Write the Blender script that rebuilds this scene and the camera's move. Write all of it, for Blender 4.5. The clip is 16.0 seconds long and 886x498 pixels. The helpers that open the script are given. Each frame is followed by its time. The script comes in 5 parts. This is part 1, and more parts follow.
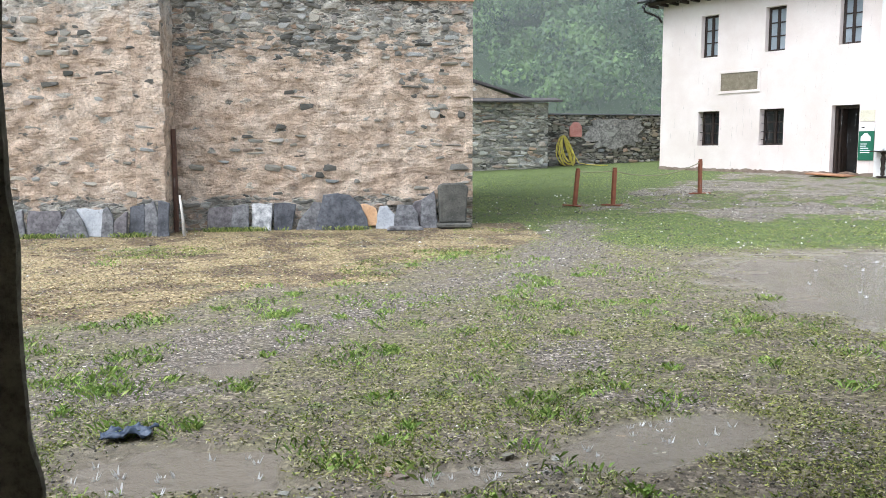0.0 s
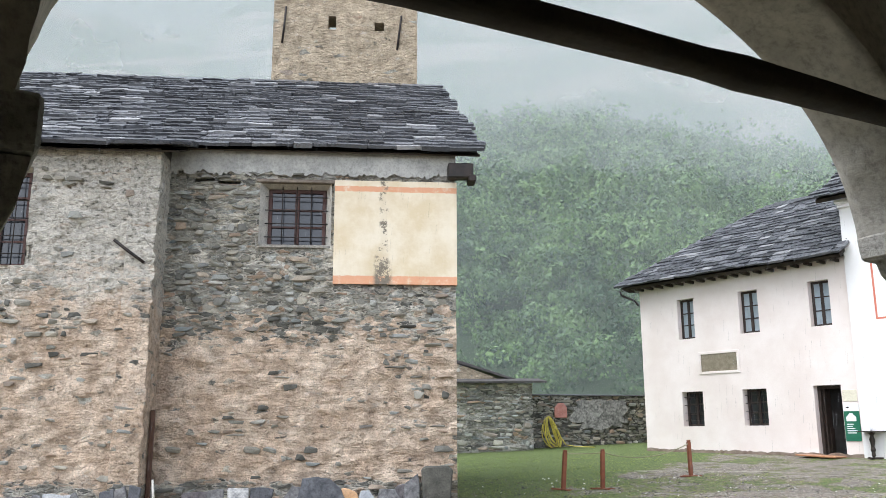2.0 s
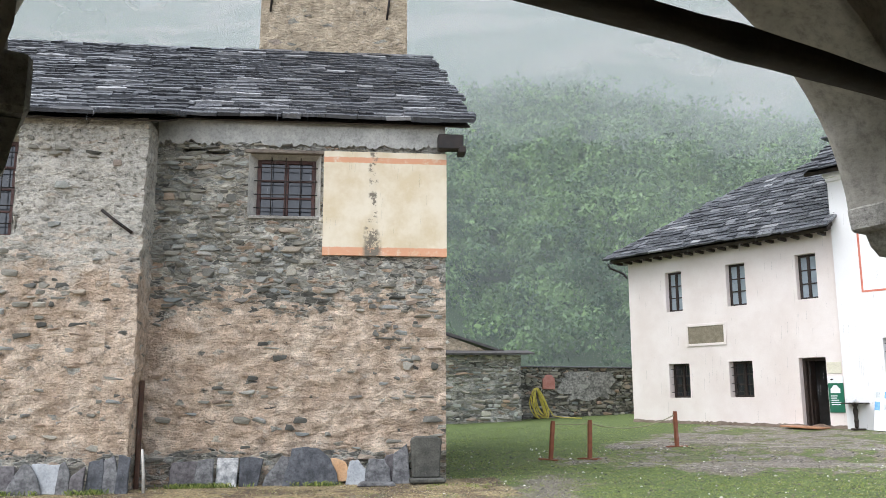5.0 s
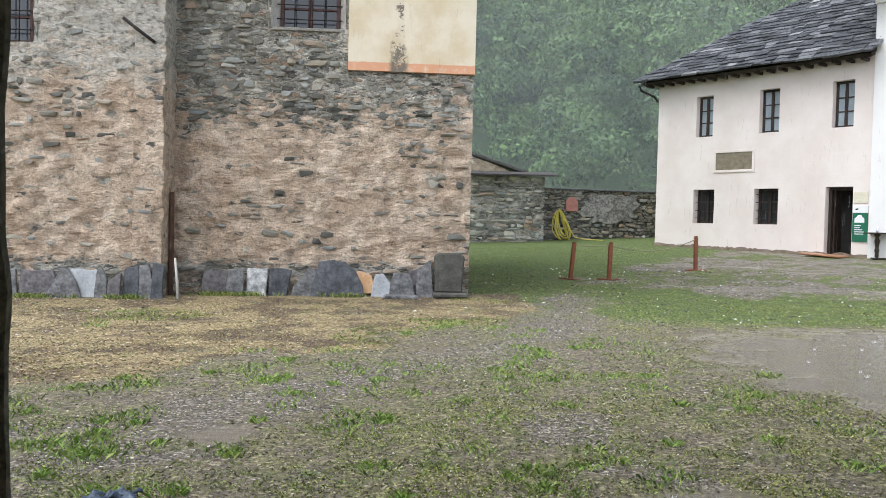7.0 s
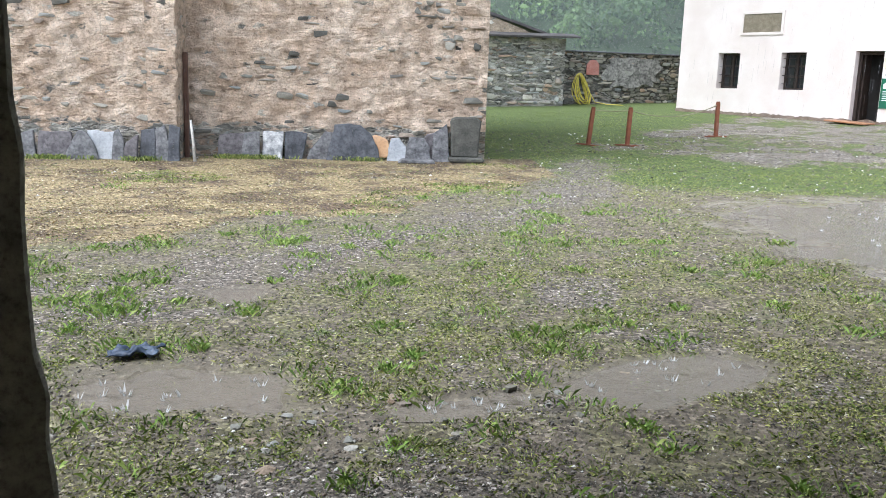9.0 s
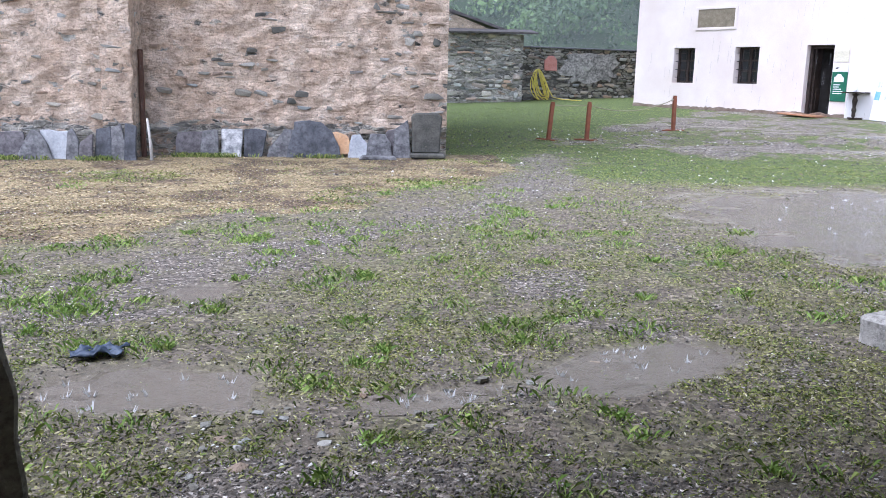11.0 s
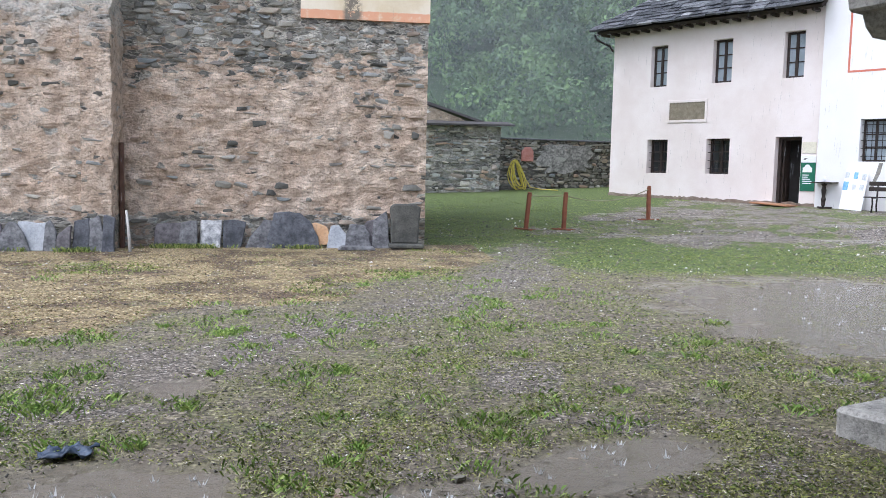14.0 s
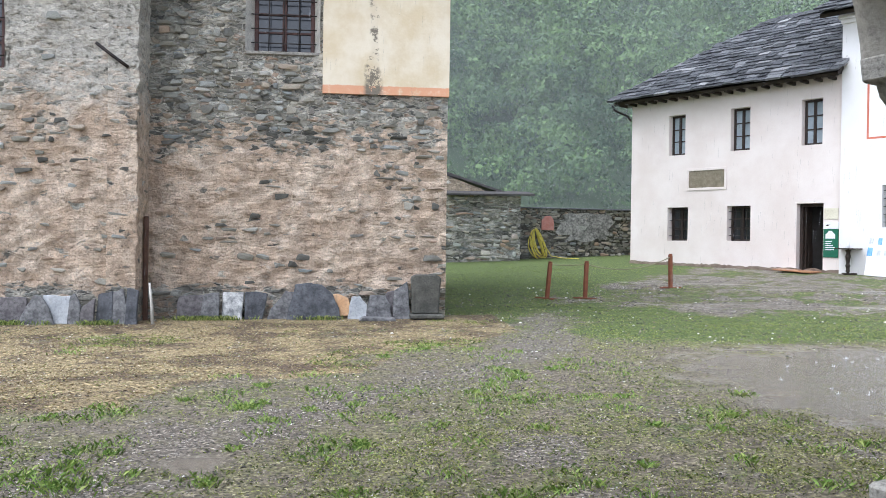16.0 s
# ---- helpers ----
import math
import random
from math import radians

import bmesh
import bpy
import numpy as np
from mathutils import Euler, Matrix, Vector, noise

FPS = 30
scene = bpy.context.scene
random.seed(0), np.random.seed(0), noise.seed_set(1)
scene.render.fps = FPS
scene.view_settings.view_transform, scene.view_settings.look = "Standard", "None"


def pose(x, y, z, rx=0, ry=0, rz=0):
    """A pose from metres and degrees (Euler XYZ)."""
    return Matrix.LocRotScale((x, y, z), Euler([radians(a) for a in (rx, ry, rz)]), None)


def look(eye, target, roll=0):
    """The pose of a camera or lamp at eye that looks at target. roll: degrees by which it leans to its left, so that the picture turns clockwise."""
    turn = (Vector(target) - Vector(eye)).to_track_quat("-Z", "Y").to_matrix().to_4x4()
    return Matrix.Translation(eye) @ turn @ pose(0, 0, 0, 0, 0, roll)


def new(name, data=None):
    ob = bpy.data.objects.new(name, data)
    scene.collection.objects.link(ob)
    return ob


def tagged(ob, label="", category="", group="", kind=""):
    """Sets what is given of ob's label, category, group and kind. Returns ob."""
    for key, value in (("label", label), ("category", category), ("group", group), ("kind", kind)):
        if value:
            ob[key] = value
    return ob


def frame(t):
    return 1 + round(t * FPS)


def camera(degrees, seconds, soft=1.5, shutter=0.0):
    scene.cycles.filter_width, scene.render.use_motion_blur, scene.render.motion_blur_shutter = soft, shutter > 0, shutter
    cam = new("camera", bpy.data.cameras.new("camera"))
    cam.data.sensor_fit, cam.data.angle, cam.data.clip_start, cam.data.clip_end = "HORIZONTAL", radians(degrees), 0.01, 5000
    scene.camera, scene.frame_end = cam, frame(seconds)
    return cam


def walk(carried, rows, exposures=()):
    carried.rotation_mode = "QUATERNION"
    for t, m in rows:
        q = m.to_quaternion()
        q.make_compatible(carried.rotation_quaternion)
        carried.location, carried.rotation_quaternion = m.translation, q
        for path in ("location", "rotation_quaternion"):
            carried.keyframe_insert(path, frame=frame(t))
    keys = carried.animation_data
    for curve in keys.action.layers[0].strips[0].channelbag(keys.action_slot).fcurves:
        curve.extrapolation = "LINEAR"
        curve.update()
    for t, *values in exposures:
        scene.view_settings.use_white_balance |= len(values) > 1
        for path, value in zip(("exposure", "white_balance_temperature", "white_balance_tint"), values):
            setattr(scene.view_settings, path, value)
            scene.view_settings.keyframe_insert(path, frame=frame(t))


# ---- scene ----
cam = camera(54.73, 16.0, soft=0.8)
PATH = [
    (0, 0.0250, -0.0336, 1.5794, 83.53, 0.04, -3.93),
    (0.5, 0.0315, -0.0191, 1.5627, 87.39, -0.17, -4.05),
    (1, 0.0335, -0.0147, 1.5604, 92.81, -0.13, -4.54),
    (1.5, 0.0371, -0.0140, 1.5618, 98.06, -0.04, -4.91),
    (2, 0.0352, -0.0094, 1.5637, 102.19, 0.18, -4.95),
    (2.5, 0.0305, -0.0066, 1.5600, 104.38, 0.73, -4.69),
    (3, 0.0401, 0.0068, 1.5113, 103.92, 1.97, -3.35),
    (3.2, 0.0379, 0.0051, 1.5113, 103.63, 2.33, -3.19),
    (5.3, 0.0146, 0.0063, 1.5499, 98.48, -0.12, -5.87),
    (5.5, 0.0095, 0.0051, 1.5481, 96.27, -0.21, -5.81),
    (6, -0.0013, -0.0020, 1.5466, 92.53, -0.69, -5.41),
    (6.5, -0.0016, 0.0064, 1.5456, 90.24, -1.27, -4.69),
    (7, -0.0037, 0.0323, 1.5382, 88.32, -1.46, -4.22),
    (7.5, 0.0169, 0.0095, 1.5460, 85.74, -1.76, -3.78),
    (8, 0.0269, 0.0027, 1.5473, 82.66, -1.87, -3.45),
    (8.5, 0.0326, -0.0003, 1.5463, 80.38, -1.81, -3.13),
    (8.7, 0.0316, -0.0003, 1.5473, 79.48, -1.89, -2.88),
    (10.8, -0.0090, 0.0287, 1.5127, 78.84, -1.37, -5.58),
    (11, -0.0139, 0.0216, 1.5129, 79.15, -1.41, -5.76),
    (11.5, -0.0092, 0.0214, 1.5145, 79.96, -1.30, -6.11),
    (12, -0.0088, 0.0088, 1.5188, 81.24, -1.14, -5.94),
    (12.5, -0.0049, -0.0018, 1.5304, 82.14, -1.16, -4.99),
    (13, -0.0074, -0.0079, 1.5400, 82.95, -1.06, -4.58),
    (13.5, -0.0055, -0.0093, 1.5461, 83.95, -1.02, -5.65),
    (14, 0.0024, 0.0012, 1.5611, 85.03, -1.34, -7.14),
    (14.5, 0.0063, -0.0028, 1.5719, 86.28, -1.24, -7.80),
    (15, 0.0127, -0.0000, 1.5749, 87.53, -1.02, -7.62),
    (15.5, 0.0118, -0.0033, 1.5846, 88.55, -0.90, -6.88),
    (16, 0.0182, -0.0050, 1.5836, 89.62, -0.80, -5.73),
]
EXPOSURES = [(0, 1.38, 6050, 11), (1.8, 1.2, 6150, 11), (2.6, 1.35, 6100, 11), (5.5, 1.05, 6200, 11), (7, 1.0, 6200, 10), (8.5, 1.4, 6050, 10), (11, 1.32, 5550, 20), (12.5, 1.3, 5700, 18), (14.5, 1.0, 5800, 14), (16, 1.12, 5900, 12)]
walk(cam, [(t, pose(x, y, z, rx, ry, rz)) for t, x, y, z, rx, ry, rz in PATH], exposures=EXPOSURES)

# ---------------------------------------------------------------- light
world = bpy.data.worlds.new("world")
scene.world = world
world.use_nodes = True
wn, wl = world.node_tree.nodes, world.node_tree.links
wn.clear()
sky = wn.new("ShaderNodeTexSky")
sky.sky_type, sky.sun_disc = "NISHITA", False
sky.sun_elevation, sky.sun_rotation = radians(48), radians(210)
sky.dust_density, sky.air_density, sky.ozone_density = 1.2, 1.0, 1.5
hsv = wn.new("ShaderNodeHueSaturation")
hsv.inputs["Saturation"].default_value = 0.35
bg = wn.new("ShaderNodeBackground")
bg.inputs["Strength"].default_value = 0.15
wout = wn.new("ShaderNodeOutputWorld")
wl.new(sky.outputs[0], hsv.inputs["Color"])
wl.new(hsv.outputs[0], bg.inputs["Color"])
wl.new(bg.outputs[0], wout.inputs["Surface"])
sun = new("sun", bpy.data.lights.new("sun", "SUN"))
sun.data.energy, sun.data.angle, sun.data.color = 1.9, radians(48), (1.0, 0.99, 0.97)
sun.matrix_world = look((-15, 9, 25), (0, 9, 0))


# ---------------------------------------------------------------- node helpers
class Mat:
    def __init__(self, name, rough=0.85, metal=0.0, spec=0.4):
        self.m = bpy.data.materials.new(name)
        self.m.use_nodes = True
        self.t = self.m.node_tree
        self.b = self.t.nodes["Principled BSDF"]
        self.b.inputs["Roughness"].default_value = rough
        self.b.inputs["Metallic"].default_value = metal
        self.b.inputs["Specular IOR Level"].default_value = spec
        self.c = self.t.nodes.new("ShaderNodeTexCoord").outputs["Object"]


    def link(self, a, b):
        self.t.links.new(a, b)

    def put(self, value, socket):
        if isinstance(value, bpy.types.NodeSocket):
            self.link(value, socket)
        else:
            socket.default_value = value

    def scaled(self, s, vec=None):
        n = self.t.nodes.new("ShaderNodeVectorMath")
        n.operation = "MULTIPLY"
        self.link(vec or self.c, n.inputs[0])
        n.inputs[1].default_value = s
        return n.outputs[0]

    def noise(self, scale, detail=4.0, rough=0.6, vec=None, dist=0.0):
        n = self.t.nodes.new("ShaderNodeTexNoise")
        n.inputs["Scale"].default_value, n.inputs["Detail"].default_value = scale, detail
        n.inputs["Roughness"].default_value, n.inputs["Distortion"].default_value = rough, dist
        self.link(vec or self.c, n.inputs["Vector"])
        return n.outputs["Fac"]

    def voronoi(self, scale, feature="F1", vec=None, out="Distance"):
        n = self.t.nodes.new("ShaderNodeTexVoronoi")
        n.feature = feature
        n.inputs["Scale"].default_value = scale
        self.link(vec or self.c, n.inputs["Vector"])
        return n.outputs[out]

    def math(self, op, a, b=0.0, clamp=False):
        n = self.t.nodes.new("ShaderNodeMath")
        n.operation, n.use_clamp = op, clamp
        self.put(a, n.inputs[0])
        self.put(b, n.inputs[1])
        return n.outputs[0]

    def band(self, v, lo, hi, a=0.0, b=1.0):
        n = self.t.nodes.new("ShaderNodeMapRange")
        n.interpolation_type = "SMOOTHSTEP"
        self.put(v, n.inputs[0])
        for i, x in enumerate((lo, hi, a, b)):
            n.inputs[i + 1].default_value = x
        return n.outputs[0]

    def ramp(self, v, stops):
        n = self.t.nodes.new("ShaderNodeValToRGB")
        e = n.color_ramp.elements
        while len(e) < len(stops):
            e.new(0.5)
        for q, (p, col) in zip(e, stops):
            q.position, q.color = p, (*col, 1)
        self.put(v, n.inputs[0])
        return n.outputs[0]

    def mix(self, f, a, b, blend="MIX"):
        n = self.t.nodes.new("ShaderNodeMix")
        n.data_type, n.blend_type = "RGBA", blend
        self.put(f, n.inputs[0])
        for v, s in ((a, n.inputs[6]), (b, n.inputs[7])):
            self.put(v if isinstance(v, bpy.types.NodeSocket) else (*v, 1), s)
        return n.outputs[2]

    def axis(self, i, vec=None):
        n = self.t.nodes.new("ShaderNodeSeparateXYZ")
        self.link(vec or self.c, n.inputs[0])
        return n.outputs[i]

    def rand(self):
        return self.t.nodes.new("ShaderNodeObjectInfo").outputs["Random"]

    def island(self):
        return self.t.nodes.new("ShaderNodeNewGeometry").outputs["Random Per Island"]

    def done(self, color, rough=None, bump=None, strength=0.4, dist=0.02):
        self.put(color if isinstance(color, bpy.types.NodeSocket) else (*color, 1), self.b.inputs["Base Color"])
        if rough is not None:
            self.put(rough, self.b.inputs["Roughness"])
        if bump is not None:
            n = self.t.nodes.new("ShaderNodeBump")
            n.inputs["Strength"].default_value, n.inputs["Distance"].default_value = strength, dist
            self.link(bump, n.inputs["Height"])
            self.link(n.outputs[0], self.b.inputs["Normal"])
        return self.m


STONES = [(0.0, (0.08, 0.08, 0.07)), (0.16, (0.17, 0.168, 0.148)), (0.34, (0.3, 0.285, 0.24)), (0.5, (0.22, 0.21, 0.172)),
          (0.64, (0.33, 0.34, 0.315)), (0.76, (0.4, 0.37, 0.305)), (0.86, (0.33, 0.235, 0.165)), (0.93, (0.21, 0.235, 0.235)), (1.0, (0.52, 0.5, 0.45))]


def rubble(name, plaster, zlo, zhi, amount, scale=3.2, grey_top=None, mortar=(0.36, 0.34, 0.29), white=0.0, foot=0.0):
    """Rubble masonry: bare stones above, smeared with old plaster below."""
    q = Mat(name, 0.9)
    v = q.scaled((1.0, 1.0, 2.6))
    add = q.t.nodes.new("ShaderNodeVectorMath")
    add.operation = "ADD"
    n = q.t.nodes.new("ShaderNodeTexNoise")
    n.inputs["Scale"].default_value, n.inputs["Detail"].default_value = 3.4, 4
    q.link(v, n.inputs["Vector"])
    q.link(q.scaled((0.5, 0.5, 0.5), n.outputs["Color"]), add.inputs[0])
    q.link(v, add.inputs[1])
    cell = q.voronoi(scale, "F1", add.outputs[0], "Color")
    edge = q.voronoi(scale, "DISTANCE_TO_EDGE", add.outputs[0])
    r = q.axis(0, cell)
    fine = q.noise(30, 6, 0.7)
    streak = q.noise(8, 5, 0.65, q.scaled((1.0, 1.0, 1.9)))
    grit = q.noise(11, 5, 0.65, q.scaled((1.0, 1.0, 1.25)))
    lump = q.noise(2.6, 5, 0.6, q.scaled((1.0, 1.0, 1.3)))
    patch = q.noise(1.5, 6, 0.6)
    stone = q.ramp(r, STONES)
    stone = q.mix(0.75, stone, q.ramp(streak, [(0.34, (0.45, 0.45, 0.44)), (0.48, (1.1, 1.09, 1.06)), (0.64, (1.7, 1.68, 1.62))]), "MULTIPLY")
    gap = q.band(q.math("ADD", edge, q.math("MULTIPLY", q.math("SUBTRACT", fine, 0.5), 0.12)), 0.02, 0.13)
    lime = q.mix(q.band(patch, 0.42, 0.62), tuple(c * 0.75 for c in mortar), tuple(c * 1.3 for c in mortar))
    lime = q.mix(q.band(streak, 0.4, 0.3), lime, tuple(c * 0.3 for c in mortar))
    wall = q.mix(gap, lime, stone)
    wall = q.mix(q.math("MULTIPLY", q.band(q.math("ADD", patch, q.math("MULTIPLY", streak, 0.3)), 0.68, 0.78), 0.7), wall, tuple(c * 1.4 for c in mortar))
    pl = q.mix(q.band(patch, 0.38, 0.64), plaster[0], plaster[1])
    pl = q.mix(q.math("MULTIPLY", q.band(q.noise(4.5, 7, 0.72), 0.46, 0.66), 0.8), pl, plaster[2])
    pl = q.mix(q.math("MULTIPLY", q.band(q.noise(2.6, 7, 0.75, q.scaled((1, 1, 1.6))), 0.56, 0.7), 0.75), pl, (0.55, 0.51, 0.45))
    pl = q.mix(0.8, pl, q.ramp(q.noise(7, 6, 0.62, q.scaled((1.0, 1.0, 1.15))), [(0.3, (0.3, 0.27, 0.245)), (0.4, (0.86, 0.845, 0.83)), (0.56, (1.03, 1.03, 1.03)), (0.7, (1.22, 1.23, 1.24))]), "MULTIPLY")
    pits = q.math("MULTIPLY", q.band(q.noise(16, 5, 0.7), 0.37, 0.3), q.band(q.noise(1.3, 4, 0.6), 0.4, 0.6))
    pl = q.mix(pits, pl, (0.09, 0.08, 0.07))
    chip = q.band(q.axis(1, cell), 0.9, 0.92)
    pl = q.mix(q.math("MULTIPLY", q.math("MULTIPLY", chip, gap), q.band(q.noise(2.2, 4, 0.6), 0.46, 0.56)), pl, stone)
    pl = q.mix(0.9, pl, q.ramp(lump, [(0.34, (0.7, 0.68, 0.66)), (0.5, (0.98, 0.98, 0.98)), (0.68, (1.22, 1.23, 1.24))]), "MULTIPLY")
    pl = q.mix(0.5, pl, q.ramp(fine, [(0.34, (0.3, 0.28, 0.26)), (0.46, (0.95, 0.95, 0.95)), (0.66, (1.3, 1.3, 1.3))]), "MULTIPLY")
    z = q.axis(2)
    level = q.math("ADD", q.band(z, zlo, zhi, 1.0, 0.0), q.math("MULTIPLY", q.math("SUBTRACT", q.noise(1.6, 7, 0.7), 0.5), 1.5))
    level = q.math("ADD", level, q.math("MULTIPLY", q.math("SUBTRACT", r, 0.5), 0.75))
    # bare stone at the foot; its darker colour also stands for a shadow line
    if foot:
        level = q.math("SUBTRACT", level, q.band(z, foot - 0.15, foot + 0.15, 0.8, 0.0))
    mask = q.math("MULTIPLY", q.band(level, 0.42, 0.58), amount, True)
    col = q.mix(mask, wall, pl)
    cover = mask
    if white:
        w = q.math("MULTIPLY", q.band(q.math("ADD", z, q.math("MULTIPLY", q.math("SUBTRACT", patch, 0.5), 3.0)), 3.4, 4.4), q.band(grit, 0.32, 0.44))
        cover = q.math("MAXIMUM", mask, w)
        col = q.mix(q.math("MULTIPLY", w, white), col, q.mix(q.band(grit, 0.36, 0.6), (0.42, 0.39, 0.335), (0.68, 0.64, 0.56)))
    height = q.math("ADD", q.math("MULTIPLY", gap, q.math("SUBTRACT", 1.15, cover)), q.math("ADD", q.math("MULTIPLY", fine, 0.5), q.math("ADD", grit, q.math("MULTIPLY", lump, 2.0))))
    if grey_top:
        g = q.band(q.math("ADD", z, q.math("MULTIPLY", q.math("SUBTRACT", q.noise(3, 5), 0.5), 0.5)), grey_top, grey_top + 0.12)
        col = q.mix(g, col, q.mix(q.noise(5, 5), (0.28, 0.275, 0.255), (0.52, 0.51, 0.475)))
    return q.done(col, None, height, 1.0, 0.07)


CHURCH_PLASTER = [(0.6, 0.458, 0.335), (0.73, 0.6, 0.468), (0.44, 0.335, 0.25)]
M_CHURCH = rubble("church rubble", CHURCH_PLASTER, 2.7, 4.4, 0.97, 4.6, 6.5, (0.54, 0.505, 0.43), 0.0, 0.72)
M_CHURCH_SIDE = rubble("church side rubble", CHURCH_PLASTER, 3.2, 5.4, 0.97, 4.6, None, (0.5, 0.465, 0.4), 0.62, 0.72)
M_TOWER = rubble("tower masonry", [(0.46, 0.375, 0.265), (0.55, 0.45, 0.32), (0.36, 0.29, 0.205)], 30, 31, 0.9, 3.0)
M_YARDWALL = rubble("yard wall masonry", [(0.36, 0.345, 0.3), (0.44, 0.42, 0.37), (0.28, 0.27, 0.24)], 0.6, 1.6, 0.35, 2.6, None, (0.5, 0.48, 0.43))
M_DARKWALL = rubble("dark wall masonry", [(0.12, 0.115, 0.105), (0.2, 0.19, 0.18), (0.09, 0.088, 0.08)], 0, 4, 0.4, 3.0, None, (0.08, 0.078, 0.07))


def stone_mat(name, stops, rough=0.7, scale=9):
    q = Mat(name, rough)
    c = q.ramp(q.rand(), stops)
    c = q.mix(0.6, c, q.ramp(q.noise(scale, 6, 0.7), [(0.3, (0.45, 0.45, 0.45)), (0.7, (1.45, 1.44, 1.4))]), "MULTIPLY")
    return q.done(c, q.band(q.noise(scale * 2, 3), 0.3, 0.7, rough - 0.15, rough + 0.15), q.noise(scale * 3, 6, 0.7), 0.6, 0.02)


def stuff_mat(name, stops, rough=0.7, scale=9):
    q = Mat(name, rough)
    c = q.ramp(q.island(), stops)
    c = q.mix(0.6, c, q.ramp(q.noise(scale, 6, 0.7), [(0.3, (0.45, 0.45, 0.45)), (0.7, (1.45, 1.44, 1.4))]), "MULTIPLY")
    return q.done(c, None, q.noise(scale * 3, 6, 0.7), 0.6, 0.02)


M_STONE = stone_mat("rubble stone", STONES, 0.85, 14)
M_STONES = stuff_mat("rubble stones", STONES, 0.85, 14)
SLATE = [(0.0, (0.03, 0.031, 0.036)), (0.4, (0.06, 0.063, 0.072)), (0.75, (0.1, 0.104, 0.116)), (0.93, (0.16, 0.164, 0.175)), (1.0, (0.32, 0.32, 0.33))]
M_ROOF = stone_mat("roof slab", SLATE, 0.36, 6)
M_ROOFS = stuff_mat("roof slabs", SLATE, 0.36, 6)


def plain(name, a, b, scale=4, rough=0.85, fine=40, bump=0.3, metal=0.0, fine_amt=0.35, spec=0.4):
    q = Mat(name, rough, metal, spec)
    c = q.mix(q.band(q.noise(scale, 6, 0.65), 0.3, 0.7), a, b)
    c = q.mix(fine_amt, c, q.ramp(q.noise(fine, 5, 0.7), [(0.32, (0.3, 0.3, 0.3)), (0.5, (0.95, 0.95, 0.95)), (0.68, (1.25, 1.25, 1.25))]), "MULTIPLY")
    return q.done(c, q.band(q.noise(scale * 2, 3), 0.3, 0.7, max(0.03, rough - 0.12), min(1, rough + 0.1)), q.noise(fine, 6, 0.7), bump, 0.01)


M_HOUSE = plain("white lime render", (0.69, 0.61, 0.56), (0.78, 0.715, 0.675), 0.7, 0.9, 30, 0.15, 0, 0.08)
M_WING = plain("fresh white render", (0.76, 0.745, 0.73), (0.81, 0.8, 0.79), 0.7, 0.9, 30, 0.1, 0, 0.05)
M_WOOD_DARK = plain("dark old wood", (0.018, 0.013, 0.01), (0.05, 0.038, 0.028), 3, 0.8, 30, 0.6)
M_FRAME = plain("dark brown painted wood", (0.022, 0.015, 0.012), (0.045, 0.03, 0.023), 6, 0.6)
M_REDFRAME = plain("red brown painted wood", (0.05, 0.022, 0.018), (0.08, 0.034, 0.026), 6, 0.6)
M_IRON = plain("black iron", (0.015, 0.014, 0.013), (0.04, 0.03, 0.025), 8, 0.6, metal=0.3)
M_RUST = plain("rusty iron", (0.16, 0.05, 0.025), (0.24, 0.085, 0.04), 7, 0.75)
# near-black colour for sheets that stand in for unlit rooms
M_DARK = plain("interior shade colour", (0.012, 0.012, 0.012), (0.02, 0.018, 0.016), 2, 0.9)
M_PORTICO = plain("weathered portico stone", (0.2, 0.19, 0.165), (0.33, 0.31, 0.27), 2.2, 0.9, 24, 1.0, 0, 0.6)
M_PIER = plain("granite", (0.24, 0.235, 0.215), (0.46, 0.44, 0.4), 5, 0.8, 35, 1.0, 0, 0.7)
M_CURTAIN = plain("white curtain", (0.6, 0.63, 0.66), (0.72, 0.74, 0.76), 9, 0.9, 30, 0.1)


def glass(name, tint=(0.3, 0.36, 0.4)):
    q = Mat(name, 0.08, 0, 0.6)
    return q.done(q.mix(q.noise(3, 2), tint, tuple(c * 0.6 for c in tint)), q.band(q.noise(6, 2), 0.3, 0.7, 0.05, 0.15))


M_GLASS = glass("old window glass", (0.025, 0.028, 0.034))
# pale blue base colour stands in for the sky reflected in these panes
M_SKYGLASS = glass("sky reflection glass", (0.42, 0.49, 0.54))


# ---------------------------------------------------------------- mesh helpers
def empty(name, m=None, label="", category="", group="", kind=""):
    o = new(name)
    o.empty_display_size = 0.2
    if m is not None:
        o.matrix_world = m
    return tagged(o, label, category, group, kind)


def mesh_of(verts, faces, name="mesh", smooth=False):
    me = bpy.data.meshes.new(name)
    me.from_pydata([tuple(v) for v in verts], [], [tuple(f) for f in faces])
    if smooth:
        me.polygons.foreach_set("use_smooth", [True] * len(me.polygons))
    me.update()
    return me


def part(name, data, material, parent=None, label="", m=None, kind=""):
    """Links a mesh or a bmesh as one object under a thing or under a part."""
    if isinstance(data, bmesh.types.BMesh):
        me = bpy.data.meshes.new(name)
        data.to_mesh(me)
        data.free()
        data = me
    if material is not None and not data.materials:
        data.materials.append(material)
    o = new(name, data)
    o.parent = parent
    if m is not None:
        o.matrix_basis = m
    return tagged(o, label, kind=kind)


